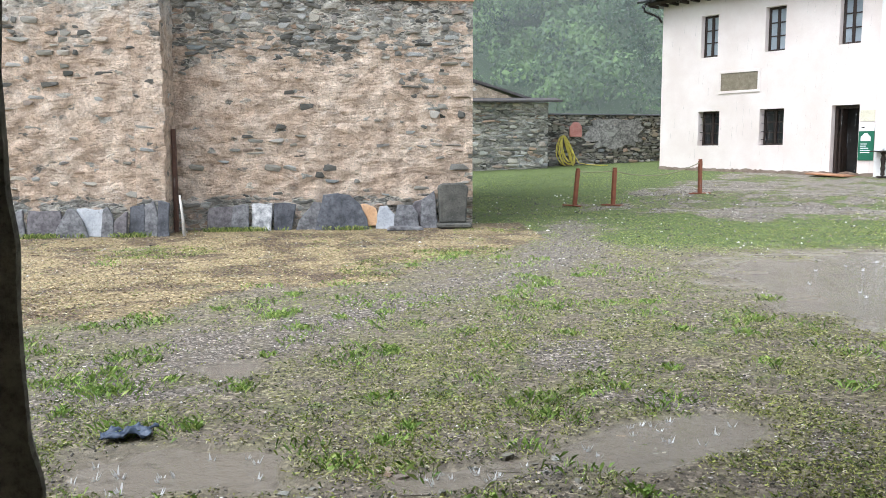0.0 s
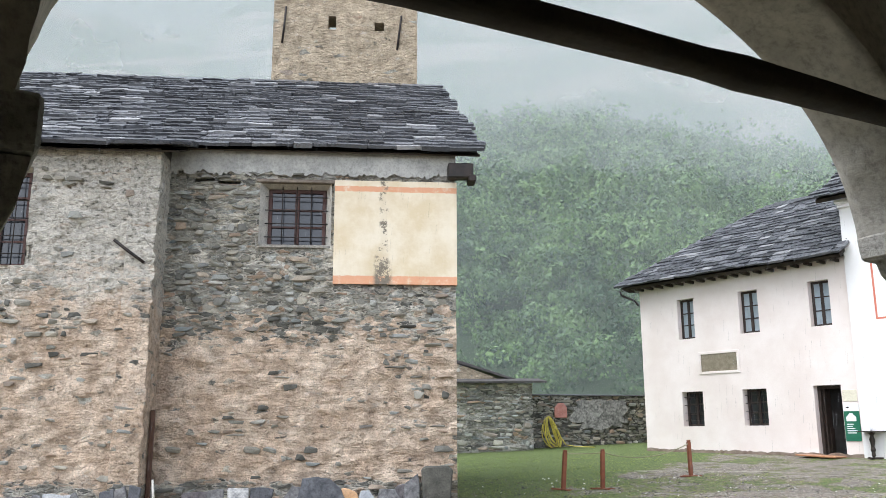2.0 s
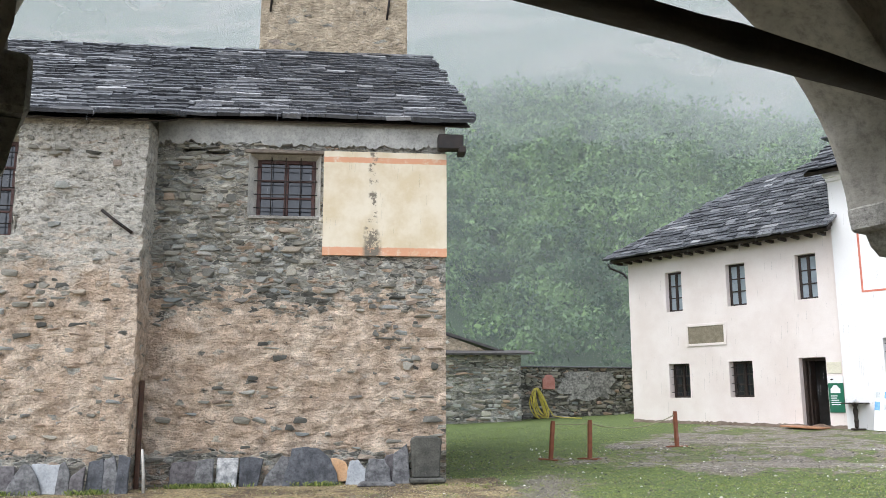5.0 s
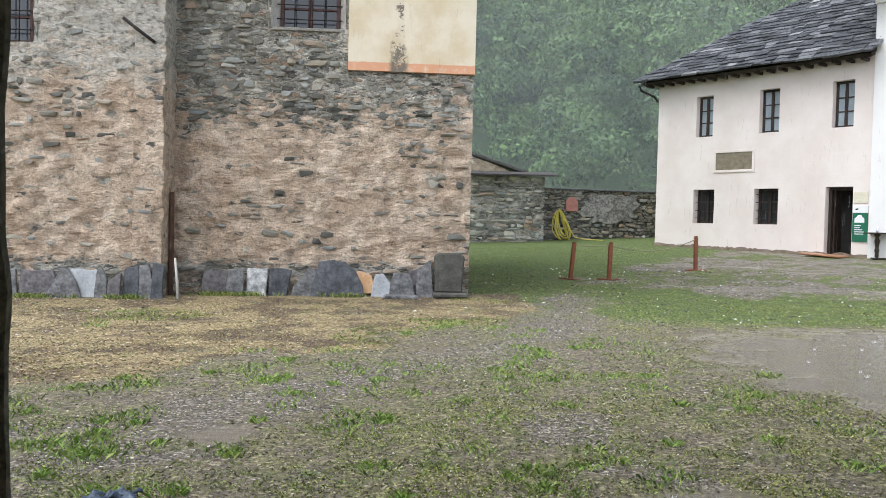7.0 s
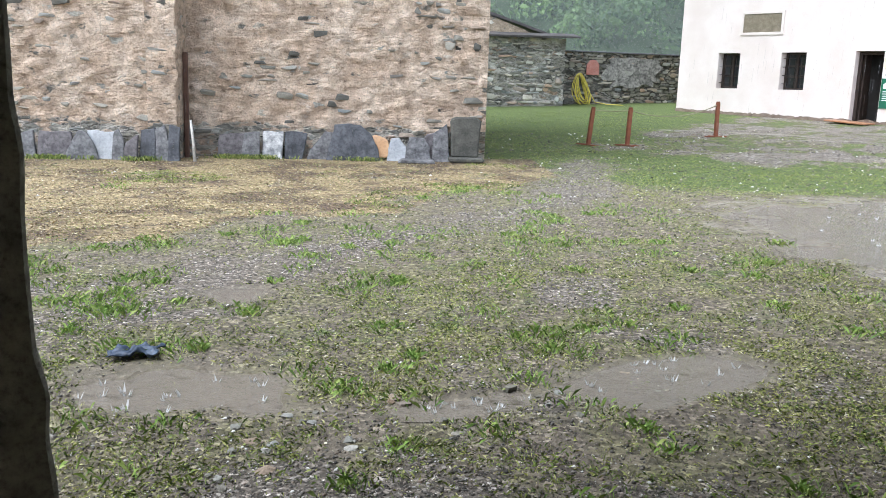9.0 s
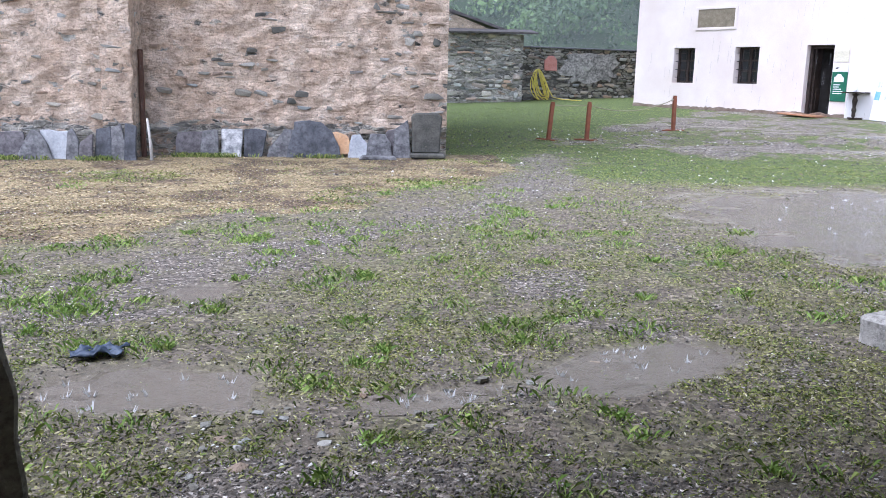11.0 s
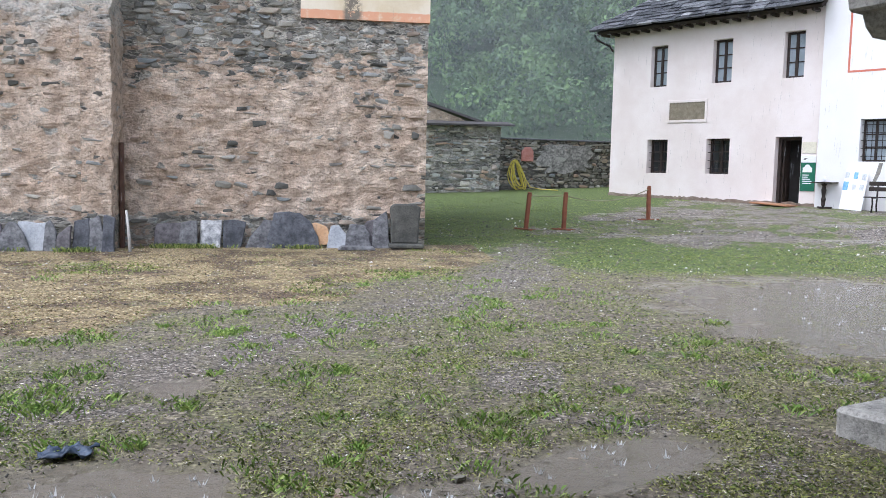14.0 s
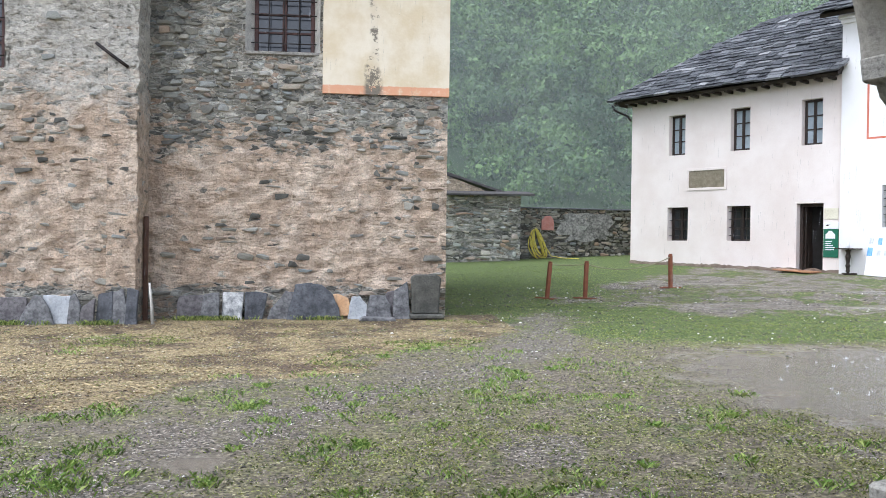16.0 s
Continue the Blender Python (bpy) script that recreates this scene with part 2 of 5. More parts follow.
def boxes(*specs, bevel=0.0, seg=1):
    """One bmesh of boxes (x0, x1, y0, y1, z0, z1)."""
    bm = bmesh.new()
    for x0, x1, y0, y1, z0, z1 in specs:
        r = bmesh.ops.create_cube(bm, size=1, matrix=Matrix.Translation(((x0 + x1) / 2, (y0 + y1) / 2, (z0 + z1) / 2)) @ Matrix.Diagonal((x1 - x0, y1 - y0, z1 - z0, 1)))
    if bevel:
        bmesh.ops.bevel(bm, geom=bm.edges[:], offset=bevel, segments=seg, affect="EDGES", profile=0.5)
    return bm


def rod(points, radius, sides=8, taper=1.0):
    """A tube along a polyline."""
    bm = bmesh.new()
    pts = [Vector(p) for p in points]
    rings = []
    for i, p in enumerate(pts):
        d = (pts[min(i + 1, len(pts) - 1)] - pts[max(i - 1, 0)]).normalized()
        a = d.orthogonal().normalized() if abs(d.z) > 0.9 else d.cross(Vector((0, 0, 1))).normalized()
        b = d.cross(a)
        r = radius * (1 + (taper - 1) * i / max(1, len(pts) - 1))
        rings.append([bm.verts.new(p + r * (math.cos(k * math.tau / sides) * a + math.sin(k * math.tau / sides) * b)) for k in range(sides)])
    for r0, r1 in zip(rings, rings[1:]):
        for k in range(sides):
            bm.faces.new((r0[k], r0[(k + 1) % sides], r1[(k + 1) % sides], r1[k])).smooth = True
    bm.faces.new(rings[0][::-1])
    bm.faces.new(rings[-1])
    bmesh.ops.recalc_face_normals(bm, faces=bm.faces[:])
    return bm


def prism(outline, y0, y1, bevel=0.01):
    """An outline in x and z, thick from y0 to y1."""
    bm = bmesh.new()
    a = [bm.verts.new((x, y0, z)) for x, z in outline]
    b = [bm.verts.new((x, y1, z)) for x, z in outline]
    bm.faces.new(a)
    bm.faces.new(b[::-1])
    for i in range(len(a)):
        j = (i + 1) % len(a)
        bm.faces.new((a[j], a[i], b[i], b[j]))
    bmesh.ops.recalc_face_normals(bm, faces=bm.faces[:])
    if bevel:
        bmesh.ops.bevel(bm, geom=bm.edges[:], offset=bevel, segments=1, affect="EDGES")
    return bm


def wall_mesh(x0, x1, z0, z1, thick, holes=(), step=0.0, bumpy=None):
    """A wall in the plane y = 0, thick towards +y, with openings (x0, x1, z0, z1) right through; the front may be uneven."""
    def cuts(lo, hi, marks):
        out = sorted({lo, hi, *[m for m in marks if lo < m < hi]})
        if not step:
            return out
        fine = []
        for a, b in zip(out, out[1:]):
            n = max(1, round((b - a) / step))
            fine += [a + (b - a) * i / n for i in range(n)]
        return fine + [hi]
    xs = cuts(x0, x1, [v for h in holes for v in h[:2]])
    zs = cuts(z0, z1, [v for h in holes for v in h[2:]])
    nx, nz = len(xs), len(zs)
    solid = [[not any(h[0] < (xs[i] + xs[i + 1]) / 2 < h[1] and h[2] < (zs[k] + zs[k + 1]) / 2 < h[3] for h in holes) for k in range(nz - 1)] for i in range(nx - 1)]
    verts = [(x, (bumpy(x, z) if bumpy else 0.0), z) for x in xs for z in zs] + [(x, thick, z) for x in xs for z in zs]
    off = nx * nz
    idx = lambda i, k: i * nz + k
    faces = []
    for i in range(nx - 1):
        for k in range(nz - 1):
            if not solid[i][k]:
                continue
            a, b, c, d = idx(i, k), idx(i + 1, k), idx(i + 1, k + 1), idx(i, k + 1)
            faces += [(a, b, c, d), (off + d, off + c, off + b, off + a)]
            for di, dk, p, r in ((-1, 0, d, a), (1, 0, b, c), (0, -1, a, b), (0, 1, c, d)):
                ii, kk = i + di, k + dk
                if not (0 <= ii < nx - 1 and 0 <= kk < nz - 1) or not solid[ii][kk]:
                    faces.append((r, p, off + p, off + r))
    return mesh_of(verts, faces, "wall")


def stone_variant(seed):
    """An irregular rounded stone about one unit across, from the hull of random points."""
    rnd = random.Random(seed)
    bm = bmesh.new()
    for _ in range(15):
        v = Vector((rnd.gauss(0, 1), rnd.gauss(0, 1), rnd.gauss(0, 1))).normalized()
        p = Vector([math.copysign(abs(c) ** 0.6, c) for c in v]) * 0.5 * rnd.uniform(0.85, 1.05)
        bm.verts.new(p)
    bmesh.ops.convex_hull(bm, input=bm.verts[:])
    loose = [v for v in bm.verts if not v.link_faces]
    bmesh.ops.delete(bm, geom=loose, context="VERTS")
    for f in bm.faces:
        f.smooth = False
    me = bpy.data.meshes.new("stone")
    bm.to_mesh(me)
    bm.free()
    return me


VARIANTS = [stone_variant(i) for i in range(10)]
for v in VARIANTS:
    v.materials.append(M_STONE)
M_PALE_RUBBLE = stone_mat("pale rubble stone", [(p, tuple(min(0.7, v * 1.5 + 0.03) for v in c)) for p, c in STONES], 0.85, 14)
M_PALE_RUBBLES = stuff_mat("pale rubble stones", [(p, tuple(min(0.7, v * 1.5 + 0.03) for v in c)) for p, c in STONES], 0.85, 14)
PALE = [v.copy() for v in VARIANTS]
for v in PALE:
    v.materials.clear()
    v.materials.append(M_PALE_RUBBLE)
VDATA = [(np.array([v.co[:] for v in me.vertices]), [tuple(p.vertices) for p in me.polygons]) for me in VARIANTS]


def joined(name, items, material, parent=None, label="", category=""):
    """One mesh of many small stones: items of (variant, matrix)."""
    vs, fs, n = [], [], 0
    for k, m in items:
        v, f = VDATA[k]
        a = np.array(m)
        vs.append(v @ a[:3, :3].T + a[:3, 3])
        fs += [tuple(i + n for i in g) for g in f]
        n += len(v)
    o = part(name, mesh_of(np.concatenate(vs), fs, name), material, parent, label, kind="stuff")
    if category:
        o["category"] = category
    return o

# ---------------------------------------------------------------- ground
def smooth(v, lo, hi):
    t = np.clip((v - lo) / (hi - lo), 0, 1)
    return t * t * (3 - 2 * t)


def wave(x, y, scale, seed, octaves=4):
    """Cheap smooth value noise in -1..1 for arrays."""
    out, amp, tot = 0.0, 1.0, 0.0
    for o in range(octaves):
        gx, gy = x * scale, y * scale
        ix, iy = np.floor(gx), np.floor(gy)
        fx, fy = gx - ix, gy - iy
        fx, fy = fx * fx * (3 - 2 * fx), fy * fy * (3 - 2 * fy)

        def h(a, b):
            s = np.sin(a * 127.1 + b * 311.7 + seed * 74.7 + o * 19.3) * 43758.5453
            return s - np.floor(s)
        out = out + amp * ((h(ix, iy) * (1 - fx) + h(ix + 1, iy) * fx) * (1 - fy) + (h(ix, iy + 1) * (1 - fx) + h(ix + 1, iy + 1) * fx) * fy)
        tot, amp, scale = tot + amp, amp * 0.5, scale * 2.03
    return out / tot * 2 - 1


def slope(x, y):
    u = x * 0.643 + y * 0.766
    k = u - 18.0
    return 0.0105 * np.clip(u, -5, 60) + 0.047 * np.clip((k + np.sqrt(k * k + 4)) / 2, 0, 22)


# puddles: centre, half sizes, turn
PUDDLES = [(6.7, 8.7, 3.1, 3.2, 10), (1.45, 4.3, 0.74, 0.34, 22), (0.42, 3.88, 0.5, 0.16, 20), (-1.02, 4.02, 0.6, 0.45, 6),
           (9.3, 17.6, 3.0, 0.8, -12), (12.5, 20.0, 2.6, 0.8, -25),
           (9.2, 23.2, 2.2, 0.7, -20), (13.6, 15.8, 2.6, 0.8, -20), (-1.07, 5.95, 0.26, 0.3, 15)]



def puddle_level(p):
    q = PUDDLES[1] if p == PUDDLES[2] else p
    return float(slope(np.array(q[0]), np.array(q[1])))


def puddle_field(x, y, p, wob=0.5):
    a = radians(p[4])
    dx, dy = x - p[0], y - p[1]
    ex, ey = (dx * math.cos(a) + dy * math.sin(a)) / p[2], (-dx * math.sin(a) + dy * math.cos(a)) / p[3]
    return np.sqrt(ex * ex + ey * ey) + (0.3 if p[2] > 3.05 else 1.0) * wob * wave(x, y, 1.1, p[0], 3) + 0.6 * wob * wave(x, y, 3.7, p[1], 3)


def ground_z(x, y):
    z = slope(x, y)
    z = z + 0.012 * wave(x, y, 1.4, 3) * smooth(np.hypot(x, y), 1, 4)
    for p in PUDDLES:
        level = puddle_level(p)
        f = puddle_field(x, y, p)
        w = 1 - smooth(f, 1.0, 1.9)
        z = z * (1 - w) + w * (level + 0.012 + 0.006 * wave(x, y, 3.0, 8, 2))
    for p in PUDDLES:
        z = z - 0.03 * (1 - smooth(puddle_field(x, y, p), 0.75, 1.05))
    r = np.hypot(x, y)
    az = np.degrees(np.arctan2(x, y))
    wood = np.clip(r - 46, 0, 260) * (0.36 + 0.05 * np.sin(az * 0.14)) * smooth(r, 44, 80)
    rock = np.clip(r - 350, 0, 900) * (1.0 - 0.4 * smooth(-az, -4, 16)) * (1 + 0.3 * wave(x, y, 0.006, 5))
    return z + (wood + rock) * (y > 0)


DRY_X, DRY_Y = [-20, -2.7, -2.2, -1.65, -1.05, 0.0, 1.5, 2.7, 3.0], [5.6, 7.4, 7.9, 8.7, 9.4, 10.7, 12.5, 14.2, 40]
TRACK = [(3.9, 17.0), (3.5, 15.7), (2.25, 11.3), (1.2, 9.6), (0.3, 8.5), (-0.4, 7.7), (-1.2, 6.9), (-1.6, 5.8), (-2.4, 5.0), (-4, 4.2)]


def zones(x, y):
    """How much dry grass, gravel, fresh grass and wetness there is."""
    n = wave(x, y, 0.7, 11)
    n2 = wave(x, y, 2.4, 21)
    dry = smooth(y - np.interp(x, DRY_X, DRY_Y) + 1.3 * n + 1.0 * n2, -0.7, 0.7) * (y < 17) * (1 - 0.55 * smooth(n2 - n, 0.25, 0.7))
    d = np.full(np.shape(x), 1e9)
    for (ax, ay), (bx, by) in zip(TRACK, TRACK[1:]):
        t = np.clip(((x - ax) * (bx - ax) + (y - ay) * (by - ay)) / ((bx - ax) ** 2 + (by - ay) ** 2), 0, 1)
        d = np.minimum(d, np.hypot(x - ax - t * (bx - ax), y - ay - t * (by - ay)))
    n3 = wave(x, y, 6.5, 33)
    gravel = (1 - smooth(d + 0.5 * n + 0.5 * n2 + 0.35 * n3, 0.0, 1.25)) * 0.6
    gravel = np.maximum(gravel, smooth(n2 * 0.7 + n * 0.5 + n3 * 0.4, 0.0, 0.6) * 0.8 * (y < 10) * (1 - dry))
    far = smooth(x * 0.643 + y * 0.766 + 1.2 * n, 17.2, 18.6) * smooth(x * 0.766 - y * 0.643 + 1.5 * n, -10.5, -8.5)
    gravel = np.maximum(gravel, far * smooth(n2 + 0.7 * n + 0.5 * n3, -0.12, 0.28))
    wet = np.zeros(np.shape(x))
    for p in PUDDLES:
        wet = np.maximum(wet, 1 - smooth(puddle_field(x, y, p), 0.9, 1.17))
    gravel = np.maximum(gravel, wet * 0.3)
    lush = smooth(y, 10.5, 14) * (1 - dry) * (1 - 0.3 * far)
    green = np.clip((0.3 + 0.9 * n2 + 0.5 * n + 0.4 * n3) * (1 - smooth(y, 8, 11)) + lush * (0.85 + 0.25 * n2), 0, 1) * (1 - gravel) * (1 - 0.9 * dry) * (0.45 + 0.55 * smooth(y - 0.35 * x, 3.4, 5.0))
    return dry * (1 - wet), np.clip(gravel, 0, 1), np.clip(green, 0, 1), wet


def steps(lo, hi, d, far, grow=1.22):
    a = list(np.arange(lo, hi + d / 2, d))
    s, v = d, a[-1]
    while v < far:
        s *= grow
        v += s
        a.append(v)
    s, v = d, a[0]
    while v > -far:
        s *= grow
        v -= s
        a.insert(0, v)
    return np.array(a)


gx, gy = steps(-9, 18, 0.11, 3000), steps(1.5, 26, 0.11, 3000)
GX, GY = np.meshgrid(gx, gy, indexing="ij")
GZ = ground_z(GX, GY)
ny = len(gy)
ii, kk = np.meshgrid(np.arange(len(gx) - 1), np.arange(ny - 1), indexing="ij")
a = (ii * ny + kk).ravel()
quads = np.stack([a, a + ny, a + ny + 1, a + 1], 1)
me = bpy.data.meshes.new("ground")
me.from_pydata(np.stack([GX.ravel(), GY.ravel(), GZ.ravel()], 1).tolist(), [], quads.tolist())
me.polygons.foreach_set("use_smooth", [True] * len(me.polygons))
for key, field in zip(("dry", "gravel", "green", "wet"), zones(GX.ravel(), GY.ravel())):
    me.attributes.new(key, "FLOAT", "POINT").data.foreach_set("value", np.asarray(field, dtype=np.float32))
me.update()

q = Mat("courtyard ground", 0.85)


def attr(name):
    n = q.t.nodes.new("ShaderNodeAttribute")
    n.attribute_name = name
    return n.outputs["Fac"]


fine, mid, big = q.noise(60, 6, 0.75), q.noise(9, 6, 0.7), q.noise(1.1, 5)
soil = q.mix(mid, (0.075, 0.063, 0.048), (0.28, 0.238, 0.18))
soil = q.mix(q.math("MULTIPLY", q.band(q.noise(2.3, 6, 0.7), 0.42, 0.62), 0.6), soil, q.mix(fine, (0.12, 0.12, 0.05), (0.26, 0.25, 0.115)))
peb = q.voronoi(55, "F1", None, "Color")
gcol = q.ramp(q.axis(0, peb), [(0.0, (0.07, 0.06, 0.048)), (0.5, (0.2, 0.172, 0.14)), (0.88, (0.3, 0.262, 0.22)), (1.0, (0.62, 0.58, 0.53))])
gcol = q.mix(0.5, gcol, q.ramp(mid, [(0.3, (0.45, 0.44, 0.42)), (0.7, (1, 1, 1))]), "MULTIPLY")
straw = q.mix(mid, (0.19, 0.145, 0.078), (0.42, 0.335, 0.185))
straw = q.mix(q.band(q.noise(0.9, 6, 0.65), 0.46, 0.58), straw, (0.12, 0.085, 0.055))
grass = q.mix(mid, (0.055, 0.09, 0.024), (0.15, 0.19, 0.055))
edge = q.math("MULTIPLY", q.math("SUBTRACT", q.noise(6, 6, 0.75), 0.5), 1.3)


def zone(name):
    return q.band(q.math("ADD", attr(name), edge), 0.35, 0.65)


col = q.mix(zone("green"), soil, grass)
col = q.mix(zone("gravel"), col, gcol)
col = q.mix(zone("dry"), col, straw)
wetness = attr("wet")
speck = q.ramp(q.axis(0, q.voronoi(40, "F1", None, "Color")), [(0.0, (0.3, 0.29, 0.28)), (0.3, (0.7, 0.69, 0.68)), (0.7, (1.15, 1.15, 1.15)), (0.9, (1.5, 1.5, 1.5)), (0.95, (2.4, 2.4, 2.45))])
clod = q.ramp(q.noise(24, 5, 0.7), [(0.32, (0.35, 0.34, 0.33)), (0.48, (0.95, 0.95, 0.95)), (0.66, (1.4, 1.4, 1.38))])
col = q.mix(0.7, q.mix(0.75, col, speck, "MULTIPLY"), clod, "MULTIPLY")
col = q.mix(q.math("MULTIPLY", wetness, 0.6), col, q.mix(mid, (0.19, 0.162, 0.117), (0.31, 0.272, 0.213)))
dist_n = q.math("ADD", q.math("MULTIPLY", q.axis(1), 1.0), q.math("MULTIPLY", q.math("ABSOLUTE", q.axis(0)), 0.5))
forest = q.mix(q.noise(0.35, 6, 0.7), (0.02, 0.045, 0.02), (0.06, 0.1, 0.04))
crag = q.mix(q.noise(0.05, 6, 0.7), (0.03, 0.05, 0.03), (0.09, 0.11, 0.06))
crag = q.mix(q.math("MULTIPLY", q.band(q.noise(0.02, 8, 0.7, q.scaled((1.0, 1.0, 1.8))), 0.48, 0.54), q.band(q.noise(0.0045, 3, 0.5), 0.42, 0.54)), crag, q.mix(q.noise(0.06, 5, 0.7), (0.14, 0.12, 0.1), (0.3, 0.26, 0.22)))
far_col = q.mix(q.band(dist_n, 330, 520), forest, crag)
col = q.mix(q.band(dist_n, 42, 60), col, far_col)
rough = q.math("SUBTRACT", 0.8, q.math("MULTIPLY", q.math("MAXIMUM", wetness, q.math("MULTIPLY", attr("gravel"), 0.5)), 0.55))
M_GROUND = q.done(col, rough, q.math("ADD", q.math("ADD", q.math("MULTIPLY", fine, 0.6), q.math("MULTIPLY", q.noise(24, 5, 0.7), 0.8)), mid), 0.9, 0.03)
ground = tagged(part("ground", me, M_GROUND), "wet courtyard of gravel, mud, thin grass and straw-yellow turf", "ground", kind="structure")

q = Mat("rain water", 0.04, 0, 0.5)
q.b.inputs["IOR"].default_value = 1.33
q.b.inputs["Alpha"].default_value = 0.72
rip = q.math("ADD", q.noise(16, 3, 0.5), q.math("MULTIPLY", q.noise(55, 2, 0.6), 0.6))
spot = q.voronoi(9, "F1")
rip = q.math("ADD", rip, q.math("MULTIPLY", q.math("SINE", q.math("MULTIPLY", spot, 70)), q.band(spot, 0.0, 0.45, 0.5, 0.0)))
M_WATER = q.done(q.mix(q.noise(1.5, 4), (0.2, 0.17, 0.135), (0.29, 0.26, 0.215)), q.band(q.noise(3, 3), 0.3, 0.7, 0.04, 0.16), rip, 0.7, 0.02)
for p in PUDDLES:
    level, big = puddle_level(p), max(p[2], p[3]) * 1.6
    d = max(0.05, big / 40)
    ax = np.arange(-big, big + d / 2, d)
    X, Y = np.meshgrid(p[0] + ax, p[1] + ax, indexing="ij")
    keep = puddle_field(X, Y, p) < 1.13
    n = len(ax)
    faces = [(i * n + k, (i + 1) * n + k, (i + 1) * n + k + 1, i * n + k + 1) for i in range(n - 1) for k in range(n - 1) if keep[i, k] and keep[i + 1, k] and keep[i, k + 1] and keep[i + 1, k + 1]]
    used = sorted({v for g in faces for v in g})
    at = {v: i for i, v in enumerate(used)}
    XF, YF = X.ravel(), Y.ravel()
    me = mesh_of([(XF[v], YF[v], level - 0.004 - (0.003 if p == PUDDLES[2] else 0)) for v in used], [tuple(at[v] for v in g) for g in faces], "puddle", True)
    tagged(part("puddle", me, M_WATER), "muddy rain puddle lying in the trodden courtyard", "puddle", "puddles in the courtyard")

# ---------------------------------------------------------------- church
CH = empty("church", pose(0, 16.4, 0), "old rubble-stone church with slate slab roof and faded fresco", "church")


def rough_wall(seed, amp=0.035):
    def f(x, z):
        p = Vector((x * 2.2 + seed, z * 4.6, seed))
        d, _ = noise.voronoi(p)
        return -amp * min(1.0, (d[1] - d[0]) * 1.6) - 0.04 * noise.noise(Vector((x * 0.9, seed, z * 0.9))) - 0.05 * noise.noise(Vector((x * 3.2, seed, z * 4.2))) - 0.02 * noise.noise(Vector((x * 6, seed, z * 8)))
    return f


SIDE = -0.8
main_wall = part("wall", wall_mesh(-4.0, 1.72, -0.3, 7.1, 0.8, [(-2.12, -0.73, 5.15, 6.42), (-3.4, -3.0, 6.39, 6.46), (-3.0, -2.5, 6.36, 6.42)], 0.055, rough_wall(3)), M_CHURCH, CH)
side_wall = part("wall", wall_mesh(-14.0, -3.86, -0.3, 6.76, 0.78, [(-7.3, -6.12, 4.53, 6.37)], 0.07, rough_wall(9)), M_CHURCH_SIDE, CH, m=pose(0, SIDE, 0))
part("wall", wall_mesh(-0.85, -0.02, -0.3, 6.75, 0.5, [], 0.07, rough_wall(15, 0.03)), M_CHURCH_SIDE, CH, m=pose(-3.87, 0, 0, 0, 0, 90))
part("wall", wall_mesh(0.02, 9.0, -0.3, 7.08, 0.6, [], 0.3, None), M_CHURCH, CH, m=pose(1.7, 0, 0, 0, 0, 90))

# the roof of split stone slabs
def slab_variant(seed):
    rnd = random.Random(seed)
    n = 7
    top = []
    xs = [-0.5 + i / (n - 1) for i in range(n)]
    front = [(x, -0.5 + rnd.uniform(-0.05, 0.06)) for x in xs]
    verts = [(x, y, 0.5 + rnd.uniform(-0.12, 0.12)) for x, y in front] + [(x, 0.5, 0.35) for x in xs]
    verts += [(x, y + rnd.uniform(0, 0.03), -0.5) for x, y in front] + [(x, 0.5, -0.5) for x in xs]
    faces = []
    for i in range(n - 1):
        faces += [(i, i + 1, n + i + 1, n + i), (2 * n + i, 2 * n + i + 1, i + 1, i), (3 * n + i, 3 * n + i + 1, 2 * n + i + 1, 2 * n + i)]
    faces += [(0, n, 3 * n, 2 * n), (n - 1, 3 * n - 1, 4 * n - 1, 2 * n - 1)]
    return verts, faces


SLABS = [slab_variant(i) for i in range(8)]
SLAB_ME = []
for v, f in SLABS:
    s = mesh_of(v, f, "slab")
    s.materials.append(M_ROOF)
    SLAB_ME.append(s)


